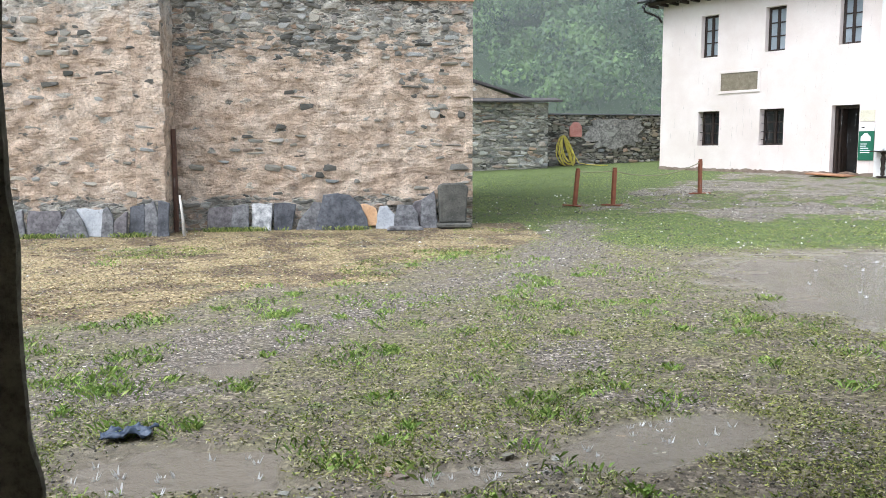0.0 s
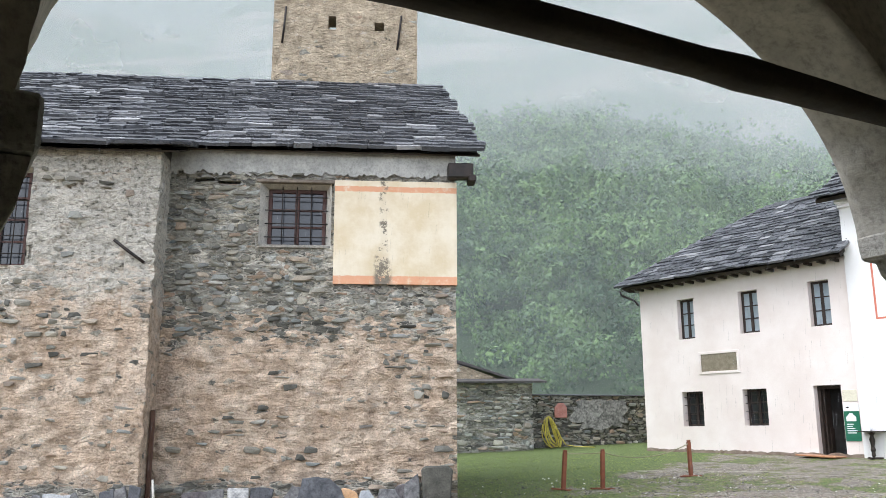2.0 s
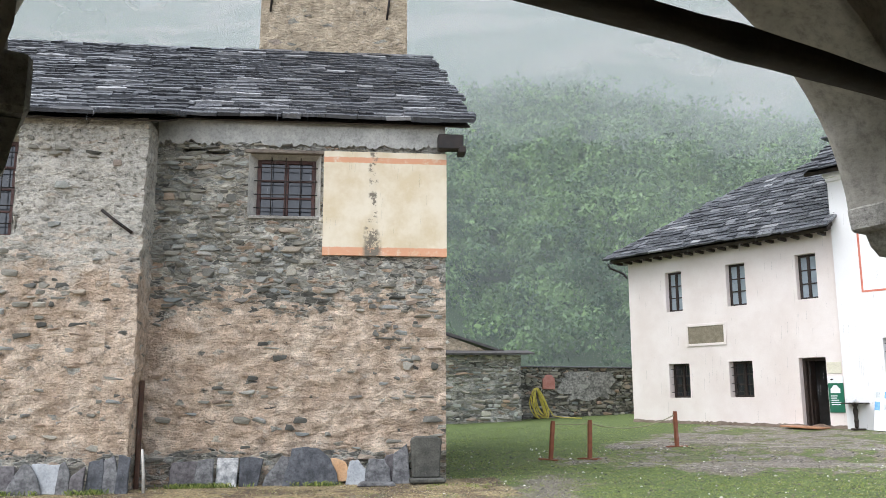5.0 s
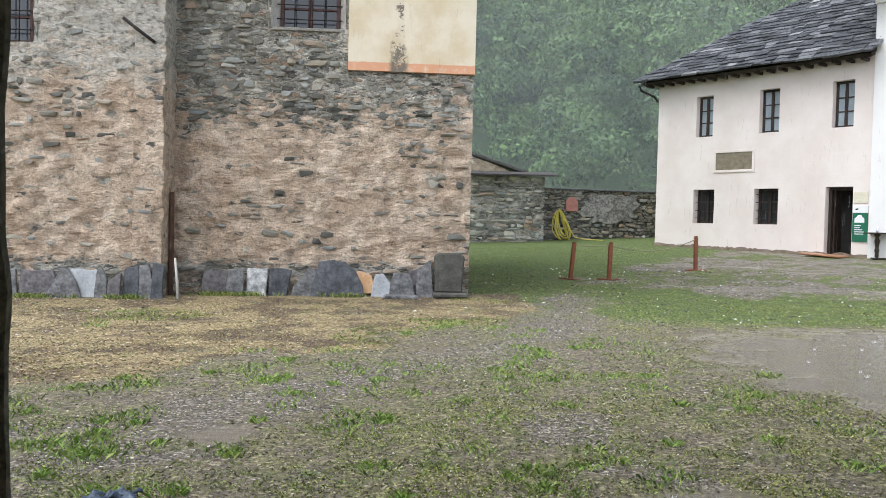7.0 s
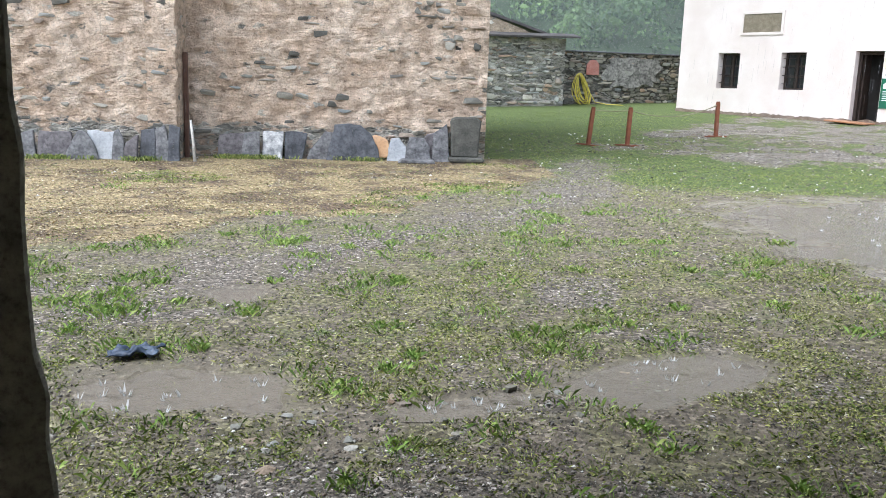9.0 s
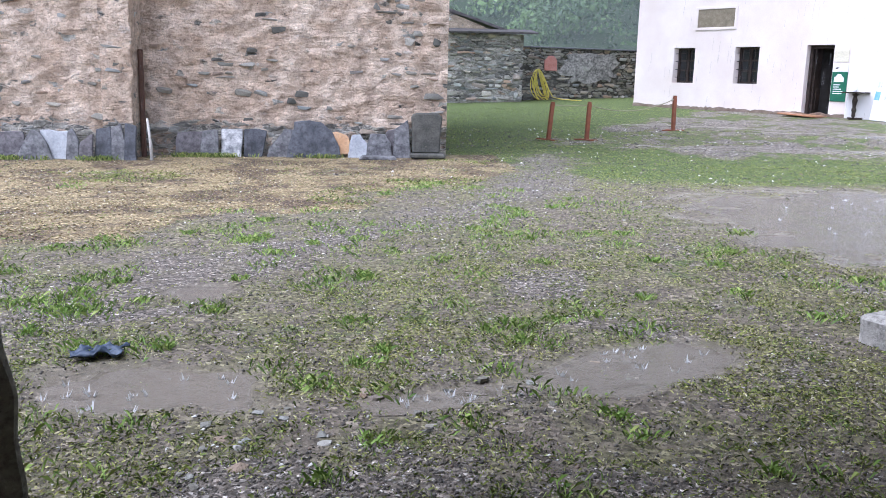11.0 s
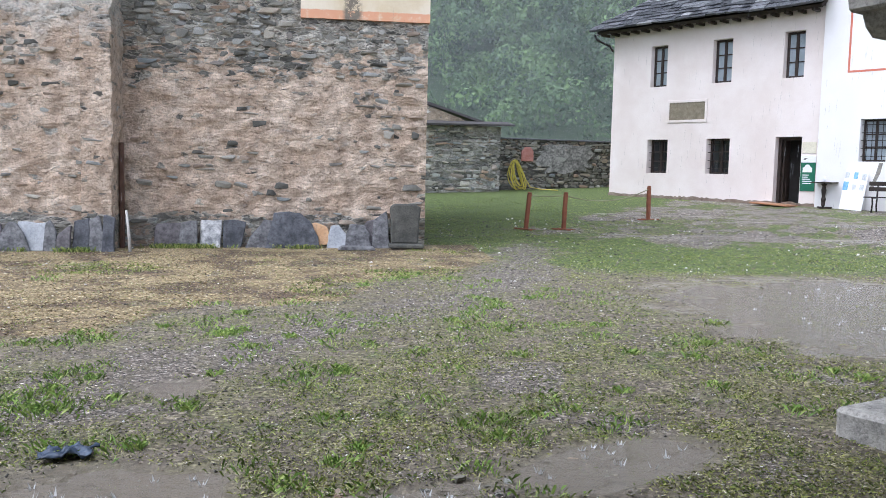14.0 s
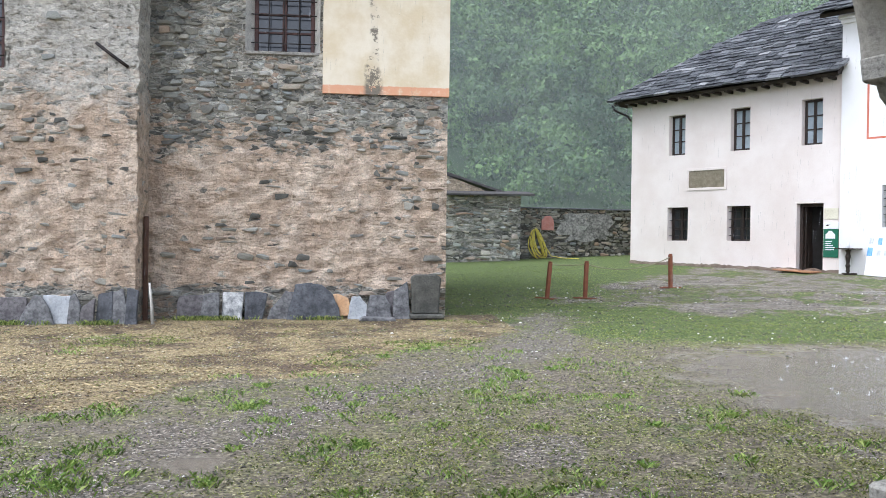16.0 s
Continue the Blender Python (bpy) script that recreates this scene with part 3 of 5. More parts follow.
def slab_roof(parent, eave_l, eave_r, ridge_l, ridge_r, expose, wmin, wmax, thick, seed, limit=300):
    """Courses of overlapping slabs over the plane of four corners, given in the parent's space."""
    rnd = random.Random(seed)
    el, er, rl, rr = (Vector(v) for v in (eave_l, eave_r, ridge_l, ridge_r))
    up = ((rl + rr) / 2 - (el + er) / 2)
    along = (er - el).normalized()
    normal = along.cross(up).normalized()
    rows = max(2, round(up.length / expose))
    pieces = []
    for r in range(rows):
        t = r / rows
        a, b = el.lerp(rl, t), er.lerp(rr, t)
        length = (b - a).length
        x = -rnd.uniform(0, 0.25)
        while x < length - 0.05:
            w = min(rnd.uniform(wmin, wmax), length - x + rnd.uniform(0.0, 0.16))
            h = thick * rnd.uniform(0.7, 1.5)
            d = expose * rnd.uniform(1.7, 2.0)
            mid_p = a + along * (x + w / 2) + up.normalized() * (d / 2 - expose * 0.5 + rnd.uniform(-0.06, 0.04)) + normal * (thick * 1.3 + rnd.uniform(0, 0.015))
            rot = Matrix((along, along.cross(normal) * -1, normal)).transposed().to_4x4()
            m = Matrix.Translation(mid_p) @ rot @ pose(0, 0, 0, -5.0 + rnd.uniform(-3, 3), rnd.uniform(-2, 2), rnd.uniform(-4, 4)) @ Matrix.Diagonal((w * 0.985, d, h, 1))
            pieces.append((rnd.randrange(8), m))
            x += w
    pieces.sort(key=lambda p: -p[1].translation.x)
    for k, m in pieces[:limit]:
        o = new("slab", SLAB_ME[k])
        o.parent = parent
        o.matrix_basis = m
    if pieces[limit:]:
        vs, fs, n = [], [], 0
        for k, m in pieces[limit:]:
            v, f = SLABS[k]
            ar = np.array(m)
            vs.append(np.array(v) @ ar[:3, :3].T + ar[:3, 3])
            fs += [tuple(i + n for i in g) for g in f]
            n += len(v)
        part("slab_cover", mesh_of(np.concatenate(vs), fs, "slab_cover"), M_ROOFS, parent, kind="stuff")


def deck(*corners, thick=0.12):
    a = [Vector(c) for c in corners]
    nrm = (a[1] - a[0]).cross(a[3] - a[0]).normalized() * thick
    vs = a + [v - nrm for v in a]
    return mesh_of(vs, [(0, 1, 2, 3), (7, 6, 5, 4), (1, 0, 4, 5), (2, 1, 5, 6), (3, 2, 6, 7), (0, 3, 7, 4)], "deck")


RIDGE_Y = 4.7
roof_main = part("roof", deck((-14, -0.22, 7.0), (2.2, -0.22, 7.0), (1.72, RIDGE_Y, 10.02), (-14, RIDGE_Y, 10.44), thick=0.03), M_WOOD_DARK, CH)
slab_roof(roof_main, (-14, -0.24, 7.04), (2.28, -0.24, 7.02), (-14, RIDGE_Y, 10.48), (1.78, RIDGE_Y, 10.05), 0.24, 0.22, 0.7, 0.065, 5)
roof_side = part("roof", deck((-14, -1.02, 6.68), (-3.5, -1.02, 6.68), (-3.5, -0.1, 7.02), (-14, -0.1, 7.02), thick=0.03), M_WOOD_DARK, CH)
slab_roof(roof_side, (-14, -1.05, 6.7), (-3.4, -1.05, 6.7), (-14, -0.15, 7.04), (-3.4, -0.15, 7.02), 0.31, 0.4, 1.2, 0.06, 7, 90)
part("roof", deck((2.2, 9.9, 7.0), (-14, 9.9, 7.0), (-14, RIDGE_Y + 0.02, 10.42), (1.7, RIDGE_Y + 0.02, 10.0)), M_WOOD_DARK, CH)
part("gable", mesh_of([(1.66, 0.1, 6.9), (1.66, 9.0, 6.9), (1.66, RIDGE_Y, 9.85), (1.3, 0.1, 6.9), (1.3, 9.0, 6.9), (1.3, RIDGE_Y, 9.85)], [(0, 1, 2), (5, 4, 3), (0, 2, 5, 3), (1, 4, 5, 2)]), M_CHURCH, CH)
part("purlin", boxes((1.55, 2.05, -0.33, -0.08, 6.5, 6.8), (1.95, 2.1, -0.36, 0.0, 6.42, 6.56), bevel=0.02), M_IRON, CH, "blackened wooden purlin end under the eave")

# bell tower
TW = empty("bell_tower", pose(-0.75, 22.8, 0), "square rubble bell tower behind the church roof", "tower")
part("wall", wall_mesh(-2.05, 2.05, 6, 24, 0.7, [(-0.5, -0.28, 12.9, 13.3), (0.82, 1.1, 12.87, 13.14), (-1.4, -1.12, 14.68, 15.1)], 0.25, rough_wall(22, 0.03)), M_TOWER, TW)
part("wall", wall_mesh(0.0, 4.1, 6, 24, 0.6, [], 0.5), M_TOWER, TW, m=pose(2.04, 0.02, 0, 0, 0, 90))
part("wall", wall_mesh(-4.1, 0.0, 6, 24, 0.6, [], 0.5), M_TOWER, TW, m=pose(-2.04, 0.02, 0, 0, 0, -90))
part("tie_rod", rod([(-1.78, -0.06, 12.4), (-1.7, -0.06, 13.52)], 0.03), M_IRON, TW, "rusty iron wall anchor")
part("tie_rod", rod([(1.47, -0.06, 12.3), (1.59, -0.06, 13.36)], 0.03), M_IRON, TW, "rusty iron wall anchor")


def disc(radius, y0, y1, n=48):
    ring = [(math.cos(k * math.tau / n), math.sin(k * math.tau / n)) for k in range(n)]
    return prism([(-0.12 + radius * u, 15.37 + radius * v) for u, v in ring], y0, y1, 0)


M_DIAL = plain("white enamel dial", (0.74, 0.76, 0.8), (0.82, 0.83, 0.86), 2, 0.4, 30, 0.05, 0, 0.05)
clock = part("clock", disc(0.86, -0.1, 0.02), M_IRON, TW, "round tower clock with a dark iron rim")
part("clock_face", disc(0.81, -0.12, -0.09), M_DIAL, clock, "white clock dial")
for k in range(12):
    u, v = math.cos(k * math.tau / 12), math.sin(k * math.tau / 12)
    mark = rod([(-0.12 + 0.6 * u, -0.122, 15.37 + 0.6 * v), (-0.12 + 0.74 * u, -0.122, 15.37 + 0.74 * v)], 0.02, 5)
    part("hour_mark", mark, M_IRON, clock)


def uneven_box(spec):
    return boxes(spec, bevel=0.012)


# windows
def lattice_window(name, parent, x0, x1, z0, z1, y, frame_mat, glass_mat, cols, rows, m=None, wide=0.07, curtain=False, grille=True):
    """A two-leaf casement with glazing bars behind an iron grille."""
    w = part(name, boxes((x0, x0 + wide, y, y + 0.08, z0, z1), (x1 - wide, x1, y, y + 0.08, z0, z1), (x0 + wide, x1 - wide, y, y + 0.08, z0, z0 + wide), (x0 + wide, x1 - wide, y, y + 0.08, z1 - wide, z1),
             ((x0 + x1) / 2 - wide * 0.6, (x0 + x1) / 2 + wide * 0.6, y - 0.01, y + 0.06, z0 + wide, z1 - wide), bevel=0.006), frame_mat, parent, m=m)
    half = (x1 - x0 - 2 * wide) / 2
    for s in range(2):
        a = x0 + wide + s * half
        for r in range(rows):
            lo, hi = z0 + wide + (z1 - z0 - 2 * wide) * r / rows, z0 + wide + (z1 - z0 - 2 * wide) * (r + 1) / rows
            part("pane", boxes((a, a + half, y + 0.045, y + 0.05, lo, hi)), glass_mat, w)
            if r:
                part("glazing_bar", boxes((a, a + half, y + 0.012, y + 0.055, lo - 0.018, lo + 0.018)), frame_mat, w)
    if curtain:
        n = 24
        vs = [(x0 + (x1 - x0) * i / n, y + 0.12 + 0.025 * math.sin(i * 1.9), z) for i in range(n + 1) for z in (z0, z1)]
        part("curtain", mesh_of(vs, [(2 * i, 2 * i + 2, 2 * i + 3, 2 * i + 1) for i in range(n)], "curtain", True), M_CURTAIN, w, "white net curtain")
    if grille:
        for i in range(1, cols):
            x = x0 + (x1 - x0) * i / cols
            part("grille_bar", rod([(x, y - 0.13, z0 - 0.02), (x, y - 0.13, z1 + 0.02)], 0.011, 6), M_IRON, w)
        for i in range(1, cols + 1):
            z = z0 + (z1 - z0) * (i - 0.3) / (cols + 0.4)
            part("grille_bar", rod([(x0 - 0.05, y - 0.13, z), (x1 + 0.05, y - 0.13, z)], 0.011, 6), M_IRON, w)
    return w


def splay(parent, x0, x1, z0, z1, a0, a1, b0, b1, y, mat, m=None):
    """The sloping reveal between an opening and its smaller window."""
    v = [(x0, -0.02, z0), (x1, -0.02, z0), (x1, -0.02, z1), (x0, -0.02, z1), (a0, y, b0), (a1, y, b0), (a1, y, b1), (a0, y, b1)]
    o = [(x - 0.02 * (1 if i in (1, 2, 5, 6) else -1) * -3, yy, z + (0.06 if i in (2, 3, 6, 7) else -0.06)) for i, (x, yy, z) in enumerate(v)]
    f = [(0, 1, 5, 4), (1, 2, 6, 5), (2, 3, 7, 6), (3, 0, 4, 7)]
    f += [tuple(i + 8 for i in g[::-1]) for g in f] + [(4, 5, 13, 12), (5, 6, 14, 13), (6, 7, 15, 14), (7, 4, 12, 15)]
    return part("reveal", mesh_of(v + o, f, "reveal"), mat, parent, m=m)


M_REVEAL = plain("pale window plaster", (0.42, 0.4, 0.36), (0.62, 0.59, 0.52), 5, 0.9, 30, 0.5, 0, 0.4)
splay(CH, -2.12, -0.73, 5.15, 6.42, -1.98, -0.85, 5.15, 6.34, 0.3, M_REVEAL)
lattice_window("window", CH, -1.98, -0.85, 5.15, 6.34, 0.26, M_REDFRAME, M_GLASS, 4, 3)
splay(CH, -7.3, -6.12, 4.53, 6.37, -7.2, -6.2, 4.53, 6.32, 0.25, M_REVEAL, pose(0, SIDE, 0))
lattice_window("window", CH, -7.2, -6.2, 4.53, 6.32, 0.22, M_REDFRAME, M_GLASS, 5, 4, pose(0, SIDE, 0))
# dark sheets added behind the window openings in place of interior shade
part("shade_backing", boxes((-2.4, -0.5, 0.6, 0.66, 4.9, 6.6), (-7.6, -5.9, -0.25, -0.2, 4.3, 6.6)), M_DARK, CH)
part("window_sill", boxes((-2.1, -0.74, -0.05, 0.3, 5.09, 5.15), bevel=0.01), M_PORTICO, CH)

# faded fresco field
q = Mat("faded fresco", 0.9)
x, z = q.axis(0), q.axis(2)
cream = q.mix(q.band(q.noise(1.6, 5), 0.35, 0.65), (0.6, 0.5, 0.335), (0.7, 0.625, 0.49))
cream = q.mix(q.band(q.noise(6, 6, 0.7), 0.5, 0.75), cream, (0.66, 0.58, 0.43))
wob = q.math("MULTIPLY", q.math("SUBTRACT", q.noise(9, 5), 0.5), 0.05)
zz = q.math("ADD", z, wob)
b1 = q.math("MULTIPLY", q.band(zz, 6.23, 6.24), q.band(zz, 6.34, 6.35, 1, 0))
b2 = q.band(zz, 4.54, 4.56, 1, 0)
bands = q.math("MULTIPLY", q.math("ADD", b1, b2, True), q.band(q.noise(4, 6, 0.7), 0.26, 0.5))
col = q.mix(q.math("MULTIPLY", bands, 0.9), cream, (0.62, 0.3, 0.17))
wide = q.band(z, 4.4, 5.4, 0.15, 0.07)
off = q.math("ABSOLUTE", q.math("ADD", q.math("SUBTRACT", x, 0.28), q.math("MULTIPLY", q.math("SUBTRACT", q.noise(2.5, 4), 0.5), 0.3)))
near = q.band(q.math("DIVIDE", off, wide), 0.6, 1.5, 1, 0)
spots = q.math("ADD", q.band(q.math("ADD", q.noise(5.5, 6, 0.75), q.band(z, 4.4, 5.3, 0.07, -0.02)), 0.5, 0.55), 0.0, True)
crack = q.math("MULTIPLY", near, spots)
col = q.mix(q.math("MULTIPLY", near, 0.18), col, (0.5, 0.42, 0.3))
col = q.mix(crack, col, q.mix(q.noise(22, 4, 0.7), (0.06, 0.052, 0.042), (0.3, 0.26, 0.2)))
M_FRESCO = q.done(col, None, q.math("SUBTRACT", q.noise(20, 5), q.math("MULTIPLY", crack, 2.0)), 0.4, 0.01)
part("fresco", wall_mesh(-0.67, 1.735, 4.39, 6.46, 0.12, [], 0.1, lambda x, z: -0.012 * noise.noise(Vector((x * 2, 0, z * 2)))), M_FRESCO, CH, "cream fresco field with faded orange bands", m=pose(0, -0.085, 0))
rnd = random.Random(71)
low_edge = [(-3.85 + 5.55 * i / 120, 6.57 + 0.07 * noise.noise(Vector((i * 0.11, 2, 0))) + rnd.uniform(-0.05, 0.05)) for i in range(121)]
part("lintel", uneven_box((-2.2, -0.66, -0.06, 0.2, 6.4, 6.47)), plain("grey old lintel wood", (0.12, 0.1, 0.08), (0.24, 0.2, 0.16), 5, 0.85, 30, 0.6), CH, "weathered wooden lintel over the window")
part("cornice_plaster", prism(low_edge + [(1.7, 7.09), (-3.85, 7.09)], -0.07, 0.0, 0), plain("grey cornice plaster", (0.3, 0.3, 0.28), (0.46, 0.45, 0.42), 2.5, 0.9, 20, 0.6), CH)
part("wall_anchor", rod([(-4.56, SIDE - 0.12, 5.0), (-4.3, SIDE - 0.09, 4.8), (-4.02, SIDE - 0.07, 4.6)], 0.032, 6), M_IRON, CH, "rusty iron anchor bar in the wall")
part("drain_pipe", boxes((-3.84, -3.76, -0.42, -0.34, 0.1, 2.0), bevel=0.012), plain("brown pipe", (0.07, 0.035, 0.022), (0.12, 0.065, 0.045), 5, 0.7), CH, "brown drain pipe in the inner corner")

# ---------------------------------------------------------------- white house
HD = 26.73
HM = pose(HD * math.sin(radians(54.5)), HD * math.cos(radians(54.5)), 0, 0, 0, -54.5)
HO = empty("house", HM, "white rendered house with slate slab roof and barred windows", "house")
UP = [(-18.06, -17.38, 4.88, 6.33), (-15.6, -14.88, 4.88, 6.33), (-13.1, -12.42, 4.88, 6.34)]
LOW = [(-18.08, -17.23, 1.8, 3.0), (-15.69, -14.82, 1.8, 3.0)]
DOOR = (-13.22, -12.35, 0.7, 3.02)
part("wall", wall_mesh(-19.7, -11.8, 0.2, 7.0, 0.5, UP + LOW + [DOOR], 0.4, lambda x, z: 0.012 * noise.noise(Vector((x, 3, z)))), M_HOUSE, HO)
part("wall", wall_mesh(0.0, 9.0, 0.2, 7.0, 0.4, [], 0), M_HOUSE, HO, m=pose(-19.68, 0.02, 0, 0, 0, 90) @ pose(0, -0.4, 0))
WINGWIN = (-10.55, -9.78, 2.24, 3.5)
part("wall", wall_mesh(-11.8, -3.0, 0.2, 8.75, 0.5, [WINGWIN], 0.4), M_WING, HO, m=pose(0, -0.1, 0))
part("wall", wall_mesh(0, 9.0, 5.5, 8.75, 0.4, []), M_WING, HO, m=pose(-11.79, 0.3, 0, 0, 0, 90) @ pose(0, -0.4, 0))
# dark sheets behind door and windows paint the shade of the rooms
part("shade_backing", boxes((-19.2, -11.9, 0.75, 0.8, 0.3, 6.9), (-11.7, -9, 0.75, 0.8, 1.5, 4)), M_DARK, HO)
for a in UP:
    lattice_window("window", HO, a[0] + 0.01, a[1] - 0.01, a[2], a[3], 0.2, M_FRAME, M_SKYGLASS, 3, 3, None, 0.075, True, False)
for a in LOW:
    lattice_window("window", HO, a[0] + 0.01, a[1] - 0.01, a[2], a[3], 0.28, M_FRAME, M_GLASS, 4, 3, None, 0.07)
lattice_window("window", HO, WINGWIN[0] + 0.01, WINGWIN[1] - 0.01, WINGWIN[2], WINGWIN[3], 0.15, M_FRAME, M_SKYGLASS, 5, 3, None, 0.06)
part("door_frame", boxes((-13.21, -13.12, 0.22, 0.36, 0.7, 3.01), (-12.43, -12.36, 0.22, 0.36, 0.7, 3.01), (-13.12, -12.43, 0.22, 0.36, 2.92, 3.01), bevel=0.008), M_FRAME, HO)
part("door", boxes((-13.12, -13.06, 0.36, 1.1, 0.72, 2.92), (-13.055, -13.03, 0.5, 0.95, 1.0, 1.7), bevel=0.006), M_FRAME, HO, "dark wooden door standing open inward")
q = plain("worn inscription", (0.17, 0.145, 0.1), (0.27, 0.235, 0.17), 5, 0.9, 35, 0.2)
pl = part("plaque", boxes((-17.2, -15.8, -0.012, 0.03, 3.67, 4.27)), q, HO, "painted plaque with faded lettering")
part("plaque_frame", boxes((-17.29, -17.2, -0.035, 0.02, 3.58, 4.36), (-15.8, -15.71, -0.035, 0.02, 3.58, 4.36), (-17.2, -15.8, -0.035, 0.02, 4.27, 4.36), (-17.2, -15.8, -0.035, 0.02, 3.58, 3.67), bevel=0.006), M_HOUSE, pl)
hr = part("roof", deck((-20.2, -0.5, 6.98), (-11.75, -0.5, 6.98), (-11.75, 4.0, 10.1), (-16.2, 4.0, 10.1)), M_WOOD_DARK, HO)
slab_roof(hr, (-20.35, -0.55, 7.02), (-11.72, -0.55, 7.02), (-16.25, 4.0, 10.18), (-11.72, 4.0, 10.18), 0.28, 0.3, 0.7, 0.055, 14)
part("roof", deck((-20.2, 8.6, 6.98), (-20.2, -0.5, 6.98), (-16.2, 4.0, 10.08), (-16.2, 4.6, 10.08)), M_ROOF, HO)
part("roof", deck((-11.75, 8.6, 6.98), (-20.2, 8.6, 6.98), (-16.2, 4.05, 10.06), (-11.75, 4.05, 10.06)), M_ROOF, HO)
for i in range(19):
    x = -20.0 + i * 0.44
    part("rafter_end", boxes((x, x + 0.08, -0.46, 0.0, 6.83, 6.93)), M_WOOD_DARK, HO)
foot = []
for i in range(91):
    p = HM @ Vector((-19.7 + 7.9 * i / 90, 0, 0))
    foot.append((-19.7 + 7.9 * i / 90, float(slope(p.x, p.y)) + 0.1 + 0.06 * noise.noise(Vector((i * 0.23, 5, 0))) + 0.04 * noise.noise(Vector((i * 0.9, 5, 3)))))
part("wall_foot", prism(foot + [(-11.8, 0.3), (-19.7, 0.3)], -0.045, 0.02, 0), plain("muddy footing", (0.14, 0.1, 0.075), (0.3, 0.24, 0.19), 5, 0.8, 25, 0.8, 0, 0.5), HO, "strip of bare muddy footing under the white render")
part("gutter_pipe", rod([(-20.25, -0.5, 6.9), (-20.2, -0.45, 6.72), (-19.85, -0.1, 6.5), (-19.74, -0.02, 6.3)], 0.04, 8), M_IRON, HO, "dark metal gutter spout")
part("cornice", boxes((-11.85, -3, -0.32, 0.3, 8.62, 8.75), (-11.82, -3, -0.2, 0.3, 8.5, 8.62), bevel=0.015), M_WING, HO)
wr = part("roof", deck((-12.3, -0.6, 8.8), (-3, -0.6, 8.8), (-3, 4.6, 11.6), (-12.3, 4.6, 11.6)), M_WOOD_DARK, HO)
slab_roof(wr, (-12.35, -0.6, 8.84), (-3, -0.6, 8.84), (-12.35, 4.6, 11.64), (-3, 4.6, 11.64), 0.4, 0.4, 0.9, 0.05, 15, 260)
CHI = part("chimney", boxes((-13.3, -12.5, 3.7, 4.5, 9.7, 10.75), bevel=0.02), M_REVEAL, HO)
part("chimney_leg", boxes((-13.3, -13.05, 3.7, 4.5, 10.75, 11.1), bevel=0.02), M_REVEAL, CHI)
part("chimney_leg", boxes((-12.75, -12.5, 3.7, 4.5, 10.75, 11.1), bevel=0.02), M_REVEAL, CHI)
part("chimney_cap", boxes((-13.5, -12.3, 3.5, 4.7, 11.1, 11.17), bevel=0.015), M_ROOF, CHI)
M_RED = plain("faded red paint", (0.55, 0.16, 0.1), (0.62, 0.22, 0.15), 4, 0.9, 30, 0.1, 0, 0.15)
part("painted_border", boxes((-11.03, -10.97, -0.106, -0.09, 4.9, 8.0), (-8.2, -8.14, -0.106, -0.09, 4.9, 8.0), (-10.97, -8.2, -0.106, -0.09, 4.9, 4.96)), M_RED, HO, "thin red painted border on the wall")

# ---------------------------------------------------------------- shed and yard wall
M_SHEDROOF = plain("weathered shed slab", (0.05, 0.046, 0.044), (0.1, 0.092, 0.088), 5, 0.75, 20, 0.8)
SH = empty("shed", pose(0, 34.5, 0), "low stone shed with overhanging slab roof", "shed")
shed_wall = part("wall", wall_mesh(0.5, 6.65, 0.3, 3.55, 0.5, [], 0.12, rough_wall(31, 0.05)), M_YARDWALL, SH)
part("wall", wall_mesh(0.02, 5.0, 0.3, 3.55, 0.4, [], 0.3), M_YARDWALL, SH, m=pose(6.62, 0.02, 0, 0, 0, 90))
part("roof", deck((0.3, -0.45, 3.56), (7.15, -0.45, 3.62), (7.15, 1.2, 3.82), (0.3, 1.2, 3.82), thick=0.07), M_SHEDROOF, SH)
part("roof", deck((0.3, 1.0, 5.3), (2.2, 1.0, 5.05), (6.3, 1.0, 3.75), (6.3, 6, 3.75), thick=0.1), M_SHEDROOF, SH)
part("gable", mesh_of([(0.5, 1.05, 3.6), (6.0, 1.05, 3.6), (3.2, 1.05, 4.6), (0.5, 1.05, 5.15), (0.5, 1.3, 3.6), (6.0, 1.3, 3.6), (3.2, 1.3, 4.6), (0.5, 1.3, 5.15)], [(0, 1, 2, 3), (7, 6, 5, 4), (1, 5, 6, 2), (2, 6, 7, 3)]), M_TOWER, SH)
ya, yb = Vector((6.55, 35.35)), Vector((12.6, 36.3))
yw = (yb - ya)
YW = part("yard_wall", wall_mesh(0, yw.length, 0.3, 3.1, 0.5, [], 0.12, rough_wall(41, 0.06)), M_DARKWALL, None, m=pose(ya.x, ya.y, 0, 0, 0, math.degrees(math.atan2(yw.y, yw.x))))
tagged(YW, "dark dry-stone yard wall with patches of old plaster", "wall", kind="structure")
part("coping", boxes((-0.05, yw.length, -0.12, 0.55, 3.1, 3.16), bevel=0.01), M_ROOF, YW)

# ---------------------------------------------------------------- portico round the camera
PM = pose(0, 0, 0, 0, 0, 27)
PI, PO = 2.285, 2.785
CS, CA, RISE, SPRING = 2.39, 2.2, 1.337, 2.6
M_VAULT = plain("rough grey lime plaster", (0.36, 0.34, 0.3), (0.5, 0.48, 0.43), 1.6, 0.92, 18, 1.0, 0, 0.5)


